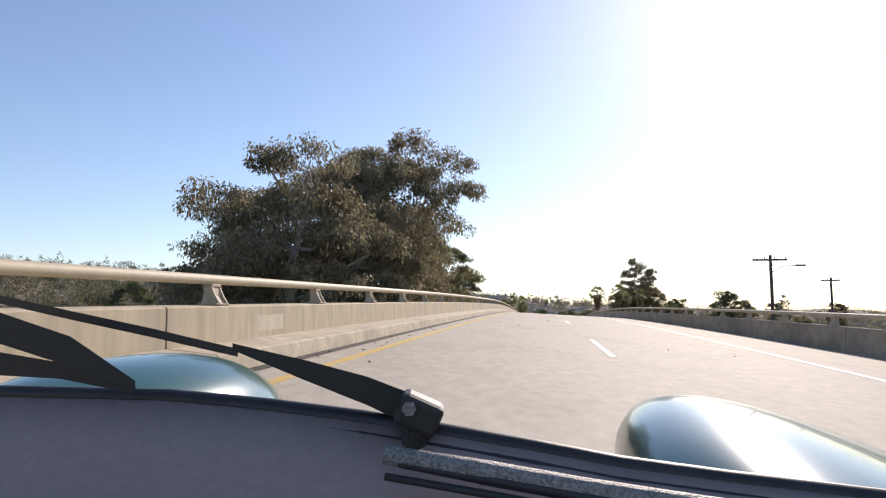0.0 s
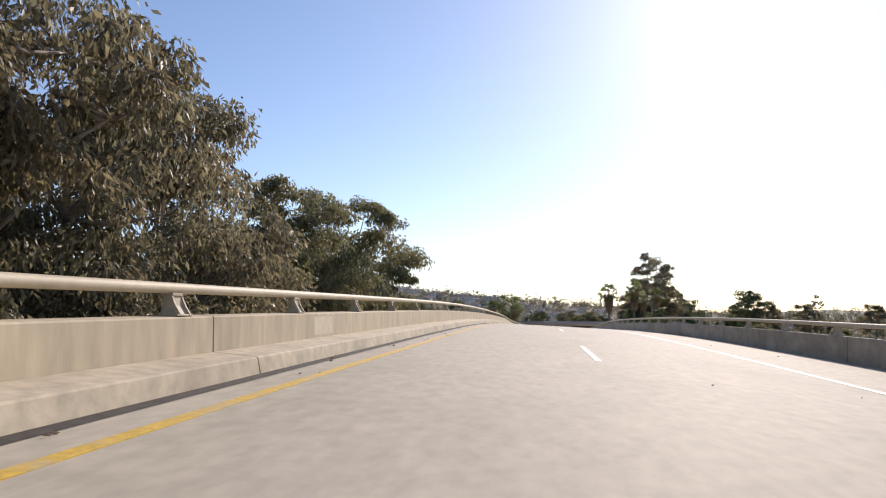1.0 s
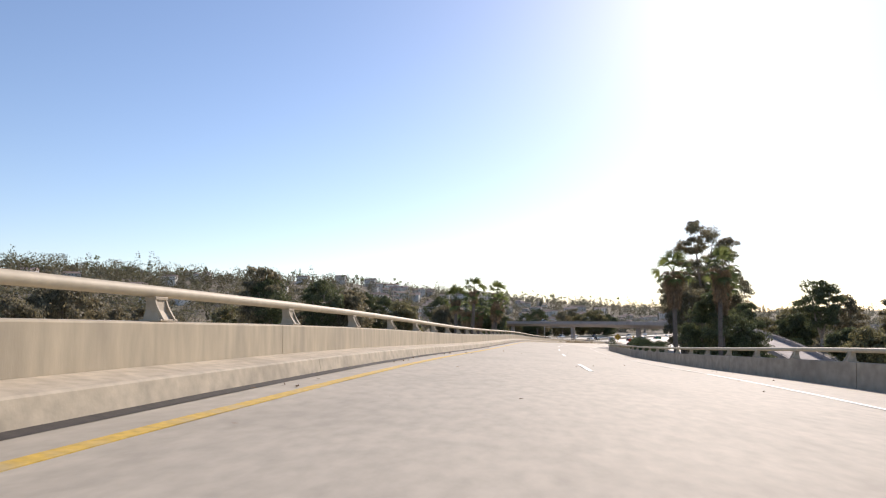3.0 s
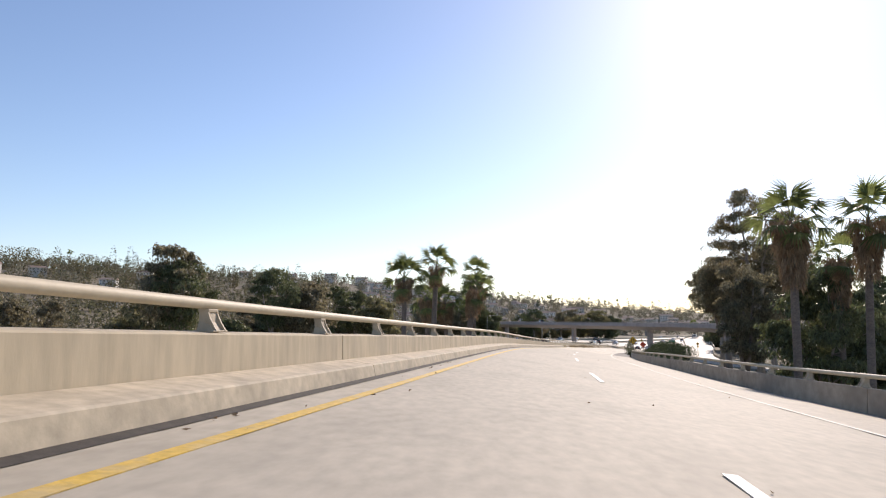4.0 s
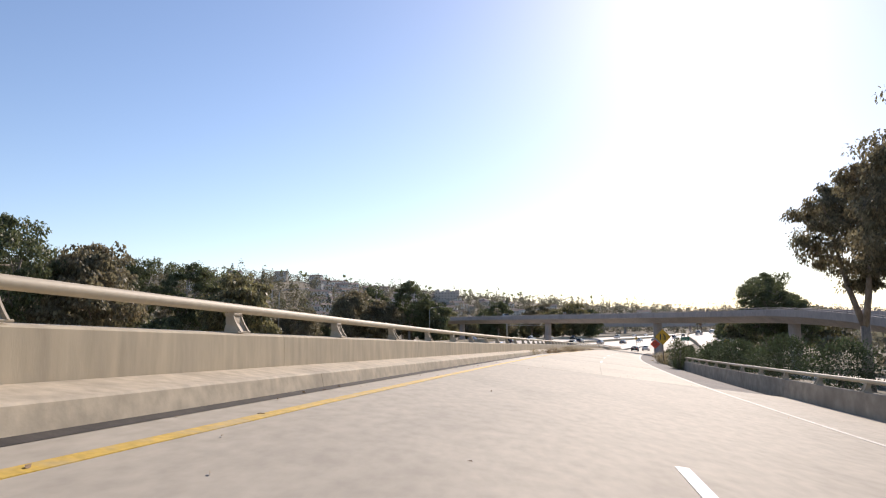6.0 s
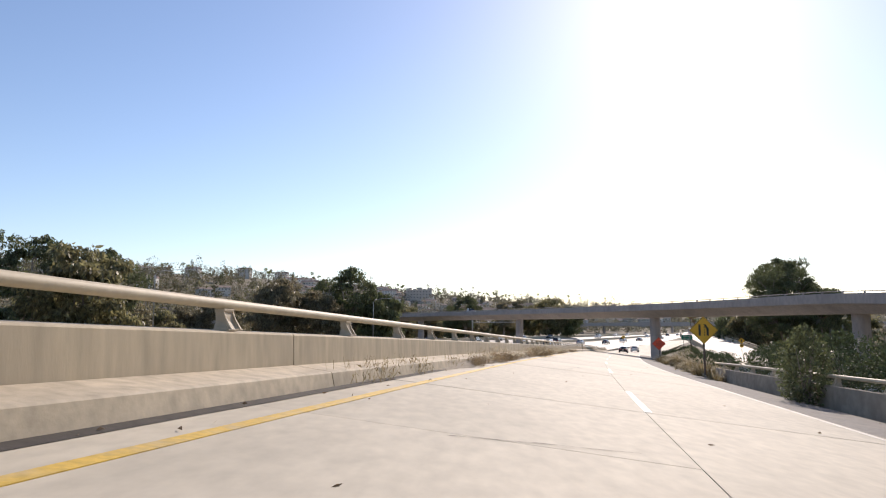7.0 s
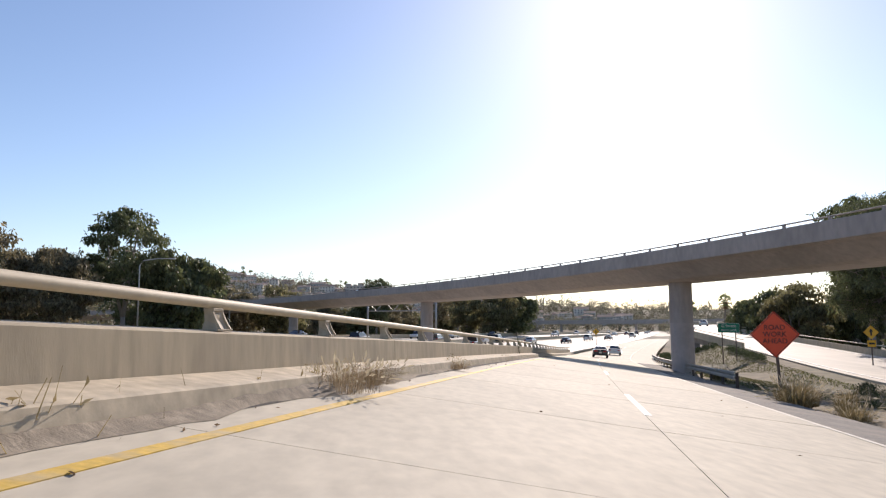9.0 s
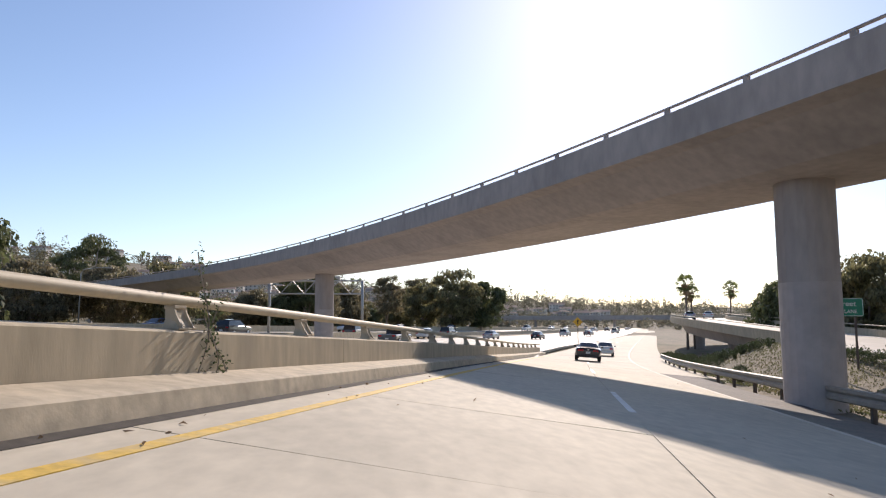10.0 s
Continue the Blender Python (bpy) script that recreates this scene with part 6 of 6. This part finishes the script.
# green ground cover on the bank by the column
rng = np.random.default_rng(83)
M_COVER = material("ground_cover_leaf", (0.16, 0.165, 0.07), 0.7, grain=2, spread=0.3, stain=0.6, stain_scale=0.3, stain_color=(0.22, 0.17, 0.09), bump=0, per_island=0.4, translucent=0.35)
n = 130000
x, y = rng.uniform(33, 62, n), rng.uniform(322, 402, n)
lat = x - ramp_x(y)
ok = (lat > 8.3 + 0.5 * np.sin(y * 0.9)) & (x < second_x(y) - 6.3) & (np.sin(x * 0.8 + 0.4 * y) * np.cos(y * 0.6) > -0.9 + 0.3 * rng.random(n))
x, y = x[ok], y[ok]
c = np.stack([x, y, ground_z(x, y) + 0.01], -1)
v, q = leaf_cards(rng, c, rng.normal(size=c.shape) + [0, 0, 0.7], 0.10, 0.075)
tagged(arrays("ground_cover", v, q, M_COVER), "patchy olive-green ground cover on the bank", "plants", kind="stuff")

# low clipped hedge along the exit road
n = 6000
y = rng.uniform(358.5, 376.5, n)
u = rng.normal(size=(n, 3)) * [0.22, 0, 0.16]
x = second_x(y) - 7.0 + u[:, 0]
c = np.stack([x, y, ground_z(x, y) + 0.25 + 0.08 * np.sin(y * 2.1) + np.abs(u[:, 2])], -1)
v, q = leaf_cards(rng, c, rng.normal(size=c.shape) + [0, 0, 0.2], 0.12, 0.07)
tagged(arrays("low_hedge", v, q, M_SHRUB), "low dark hedge along the edge of the exit road", "hedge", kind="stuff")

# climbing vine hanging over the west rail
rng = np.random.default_rng(85)
vine = thing("hanging_vine", Matrix.Identity(4), "thin green vine climbing over the parapet rail", "vine")
bm = bmesh.new()
cs = []
for k, (y, top) in enumerate(((339.7, 1.45), (339.9, 1.0), (340.1, 0.92))):
    pts = [on_ramp(y + 0.10 * math.sin(k + 3 * u), -3.70 + 0.06 * math.sin(5 * u + k), 0.22 + (top - 0.22) * u) for u in np.linspace(0, 1, 8)]
    tube(bm, pts, 0.007, 5)
    for p in pts:
        cs.append(np.array(p) + rng.normal(size=(14, 3)) * [0.03, 0.035, 0.06])
part("stem", bm, M_BARK, vine)
c = np.concatenate(cs)
v, q = leaf_cards(rng, c, rng.normal(size=c.shape) - [0, 0, 0.4], 0.045, 0.025)
arrays("leaves", v, q, M_SHRUB, vine)

# leaf litter and small debris on the ramp
rng = np.random.default_rng(87)
n = 900
y = rng.uniform(0, 400, n)
lat = np.where(rng.random(n) < 0.7, -2.95 + rng.normal(size=n) * 0.22, rng.uniform(-2.4, 6.5, n))
lat = np.clip(lat, -3.1, 6.6)
c = np.stack([on_ramp(a, b, 0.012) for a, b in zip(y, lat)])
v, q = leaf_cards(rng, c, rng.normal(size=c.shape) * [1, 1, 0.08], 0.07, 0.03)
tagged(arrays("leaf_litter", v, q, M_DEADFROND), "scattered dry leaves and debris on the roadway", "debris", kind="stuff")


# ---- cracks in the slabs ----
def crack(y0, lat0, length, sideways, seed):
    rng = np.random.default_rng(seed)
    n = 14
    ys = y0 + np.linspace(0, length, n)
    ls = lat0 + np.linspace(0, sideways, n) + np.cumsum(rng.normal(size=n)) * 0.03
    w = 0.012 + 0.03 * rng.random(n) * np.sin(np.linspace(0, math.pi, n))
    a = np.stack([on_ramp(p, q - r, 0.006) for p, q, r in zip(ys, ls, w)])
    b = np.stack([on_ramp(p, q + r, 0.006) for p, q, r in zip(ys, ls, w)])
    v = np.concatenate([a, b])
    return arrays("crack", v, [(i, i + 1, n + i + 1, n + i) for i in range(n - 1)], M_JOINT, road)


crack(258.6, -0.75, 1.9, 0.25, 1)
crack(262.0, -0.35, 1.2, 0.1, 2)
crack(239.5, -1.2, 0.6, 1.8, 3)
crack(325.0, -2.4, 0.2, 1.6, 4)


# ---- the open sports car, at the ramp's start ----
M_RUBBER = material("black_rubber_seal", (0.03, 0.028, 0.03), 0.45, grain=20, spread=0.2, stain=0.1, bump=0.05)
M_DASH = material("dark_dashboard_vinyl", (0.42, 0.31, 0.27), 0.42, grain=80, spread=0.07, stain=0.08, stain_scale=6, bump=0.15, bump_scale=400)
M_MESH = material("grey_vent_mesh", (0.30, 0.28, 0.26), 0.6, metal=0.3, grain=300, spread=0.5, bump=0.3, bump_scale=500)
ex, ey, ez, ep, er, ew = PATH[0][1:]
EYE = pose(ex, ey, ez, 90 + ep, -er, ew)
CAR = Matrix.Translation((ex - 0.25, ey, ez - 0.95 + 0.0135)) @ Matrix.Rotation(math.atan(0.037), 4, "X") @ Matrix.Rotation(math.atan(0.054), 4, "Y")
sports = thing("sports_car", CAR, "dark green low open sports car with bulging front wings", "car", "cars on the ramp")


def fixed(ob):
    """Keep a part at the place in which it was modelled, under the car."""
    ob.matrix_parent_inverse = CAR.inverted()
    return ob


def eye_pt(u, v, k):
    """A place k metres ahead of the eye; u to the right and v down, as slopes in thousandths."""
    return EYE @ Vector((u * k / 1000, -v * k / 1000, -k))


def wing(x, y, z, rx, ry, rz, slope=0.0, skirt=0.0):
    bm = bmesh.new()
    rows, cols = 14, 26
    ring = []
    for i in range(rows + 1):
        a = radians(90 * i / rows)
        ring.append([bm.verts.new((x + rx * math.sin(a) ** 0.8 * math.cos(b), y + ry * math.sin(a) ** 0.8 * math.sin(b), z + rz * math.cos(a) ** 0.9 - slope * rx * math.sin(a) ** 0.8 * math.cos(b))) if i else None for b in [2 * math.pi * k / cols for k in range(cols)]])
    tip = bm.verts.new((x, y, z + rz))
    for k in range(cols):
        bm.faces.new((tip, ring[1][k], ring[1][(k + 1) % cols]))
        for i in range(1, rows):
            bm.faces.new((ring[i][k], ring[i + 1][k], ring[i + 1][(k + 1) % cols], ring[i][(k + 1) % cols]))
    low = [bm.verts.new((v.co.x, v.co.y, v.co.z - skirt)) for v in ring[rows]] if skirt else []
    for k in range(len(low)):
        bm.faces.new((ring[rows][k], low[k], low[(k + 1) % cols], ring[rows][(k + 1) % cols]))
    bmesh.ops.recalc_face_normals(bm, faces=bm.faces)
    return bm


# car axes: x to the right of its middle, y ahead of the eye, z up from the road
part("front_wing", wing(-0.745, 1.55, 0.345, 0.32, 0.80, 0.41), PAINTS["green"], sports, smooth=True)
part("front_wing", wing(0.81, 1.35, 0.512, 0.45, 0.95, 0.19, 0.28, 0.16), PAINTS["green"], sports, smooth=True)
bm = bmesh.new()
loft(bm, [(0.80, [(0.80, 0.30), (0.82, 0.50), (0.45, 0.57), (0.0001, 0.58)]), (1.5, [(0.80, 0.25), (0.80, 0.44), (0.42, 0.48), (0.0001, 0.49)]), (2.2, [(0.74, 0.20), (0.74, 0.34), (0.4, 0.40), (0.0001, 0.41)]), (2.6, [(0.55, 0.18), (0.55, 0.26), (0.3, 0.30), (0.0001, 0.31)])])
part("bonnet", bm, PAINTS["green"], sports)
bm = bmesh.new()
loft(bm, [(-1.7, [(0.70, 0.25), (0.76, 0.50), (0.4, 0.70), (0.0001, 0.72)]), (-1.0, [(0.84, 0.16), (0.86, 0.52), (0.5, 0.78), (0.0001, 0.80)]), (-0.6, [(0.84, 0.15), (0.86, 0.50), (0.5, 0.68), (0.0001, 0.70)])])
part("rear_deck", bm, PAINTS["green"], sports)
for s in (-1, 1):
    bm = bmesh.new()
    box(bm, (min(s * 0.74, s * 0.86), -0.62, 0.16), (max(s * 0.74, s * 0.86), 0.82, 0.52), bevel=0.04)
    part("door", bm, PAINTS["green"], sports)
bm = bmesh.new()
box(bm, (-0.75, -0.62, 0.14), (0.75, 0.80, 0.20), bevel=0.01)
part("floor_pan", bm, M_DASH, sports)
for x, y in ((-0.84, 1.55), (0.84, 1.55), (-0.86, -0.9), (0.86, -0.9)):
    wheel(sports, x, y, 0.29, 0.2)

# cowl seal, dashboard, air slot and wipers, set out from the driver's eye
LIP = [(-760, 205, 0.95), (-648, 212, 0.92), (-400, 218, 0.88), (-260, 232, 0.84), (-120, 250, 0.80), (0, 270, 0.78), (140, 295, 0.76), (260, 318, 0.75), (420, 340, 0.74), (648, 368, 0.73), (800, 385, 0.72)]
bm = bmesh.new()
tube(bm, [eye_pt(*p) for p in LIP], 0.012, 10)
fixed(part("cowl_seal", bm, M_RUBBER, sports, smooth=True))
bm = bmesh.new()
tube(bm, [eye_pt(u, v + 22, k - 0.02) for u, v, k in LIP], 0.006, 8)
fixed(part("seal_bead", bm, M_RUBBER, sports, smooth=True))
bm = bmesh.new()
rows = []
for j in range(7):
    w = j / 6
    rows.append([bm.verts.new(eye_pt(u * (1 + 0.5 * w), (v + 12) + w * (620 - 0.4 * v), k * (1 - 0.5 * w) - 0.005 + 0.02 * math.sin(w * 3))) for u, v, k in LIP])
for a, b in zip(rows, rows[1:]):
    for k in range(len(LIP) - 1):
        bm.faces.new((a[k], a[k + 1], b[k + 1], b[k]))
bmesh.ops.recalc_face_normals(bm, faces=bm.faces)
bmesh.ops.solidify(bm, geom=bm.faces[:], thickness=0.012)
fixed(part("dashboard", bm, M_DASH, sports, "dark dusty vinyl dashboard top", smooth=True))
SLOT = [(-85, 297, 0.715), (60, 322, 0.70), (200, 347, 0.69), (350, 370, 0.68), (500, 392, 0.675), (700, 420, 0.67)]
bm = bmesh.new()
tube(bm, [eye_pt(u, v + 4, k - 0.012) for u, v, k in SLOT], [0.010] + [0.012] * 5, 8)
fixed(part("air_slot_lip", bm, M_MESH, sports, "grey textured air slot edge", smooth=True))
bm = bmesh.new()
tube(bm, [eye_pt(u + 20, v + 17, k - 0.02) for u, v, k in SLOT], [0.004] + [0.007] * 5, 8)
fixed(part("air_slot", bm, M_RUBBER, sports, smooth=True))
bm = bmesh.new()
tube(bm, [eye_pt(u, v + 36, k - 0.03) for u, v, k in SLOT], 0.004, 8)
fixed(part("air_slot_lower_lip", bm, M_TRIM, sports, smooth=True))


def ribbon(bm, pts, widths, thick):
    """A flat bar through places given from the driver's eye, with upright widths."""
    rings = []
    for (u, v, k), w in zip(pts, widths):
        rings.append([bm.verts.new(eye_pt(u, v - w / 2, k - thick)), bm.verts.new(eye_pt(u, v + w / 2, k - thick)), bm.verts.new(eye_pt(u, v + w / 2, k + thick)), bm.verts.new(eye_pt(u, v - w / 2, k + thick))])
    for a, b in zip(rings, rings[1:]):
        for k in range(4):
            bm.faces.new((a[k], a[(k + 1) % 4], b[(k + 1) % 4], b[k]))
    bm.faces.new(rings[0][::-1])
    bm.faces.new(rings[-1])
    bmesh.ops.recalc_face_normals(bm, faces=bm.faces)


def wiper(arm, arm_w, blade, blade_w, pivot):
    bm = bmesh.new()
    ribbon(bm, arm, arm_w, 0.008)
    a = fixed(part("wiper_arm", bm, M_TRIM, sports, "matt black wiper arm"))
    bm = bmesh.new()
    ribbon(bm, blade, blade_w, 0.006)
    fixed(part("wiper_blade", bm, M_RUBBER, sports))
    if not pivot:
        return
    bm = bmesh.new()
    u, v, k = pivot
    cap = Matrix.Translation(eye_pt(u, v, k - 0.012)) @ EYE.to_quaternion().to_matrix().to_4x4() @ Matrix.Rotation(radians(-24), 4, "Z")
    box(bm, (-0.024, -0.020, -0.016), (0.026, 0.018, 0.020), cap, bevel=0.007)
    tube(bm, [cap @ Vector((0.006, -0.016, 0.0)), cap @ Vector((0.014, -0.045, -0.004))], 0.017, 14)
    nut = bmesh.new()
    tube(nut, [cap @ Vector((-0.012, 0.004, 0.018)), cap @ Vector((-0.012, 0.004, 0.026))], 0.008, 6)
    fixed(part("pivot_nut", nut, M_MESH, sports, "worn steel pivot nut"))
    fixed(part("wiper_pivot", bm, M_TRIM, sports, "black wiper pivot cap"))


def wipers():
    wiper([(-308, 143, 0.80), (-200, 178, 0.80), (-110, 208, 0.79), (-45, 236, 0.785), (-8, 246, 0.78)], [10, 30, 42, 48, 40],
          [(-760, 52, 0.95), (-648, 74, 0.92), (-540, 98, 0.88), (-420, 124, 0.84), (-300, 152, 0.80)], [10, 12, 13, 13, 12], (-36, 238, 0.78))
    wiper([(-780, 70, 0.80), (-648, 116, 0.80), (-545, 150, 0.80), (-450, 200, 0.80)], [30, 46, 44, 14],
          [(-760, 160, 0.82), (-648, 168, 0.82), (-560, 178, 0.81), (-455, 205, 0.80)], [30, 34, 24, 12], None)


wipers()
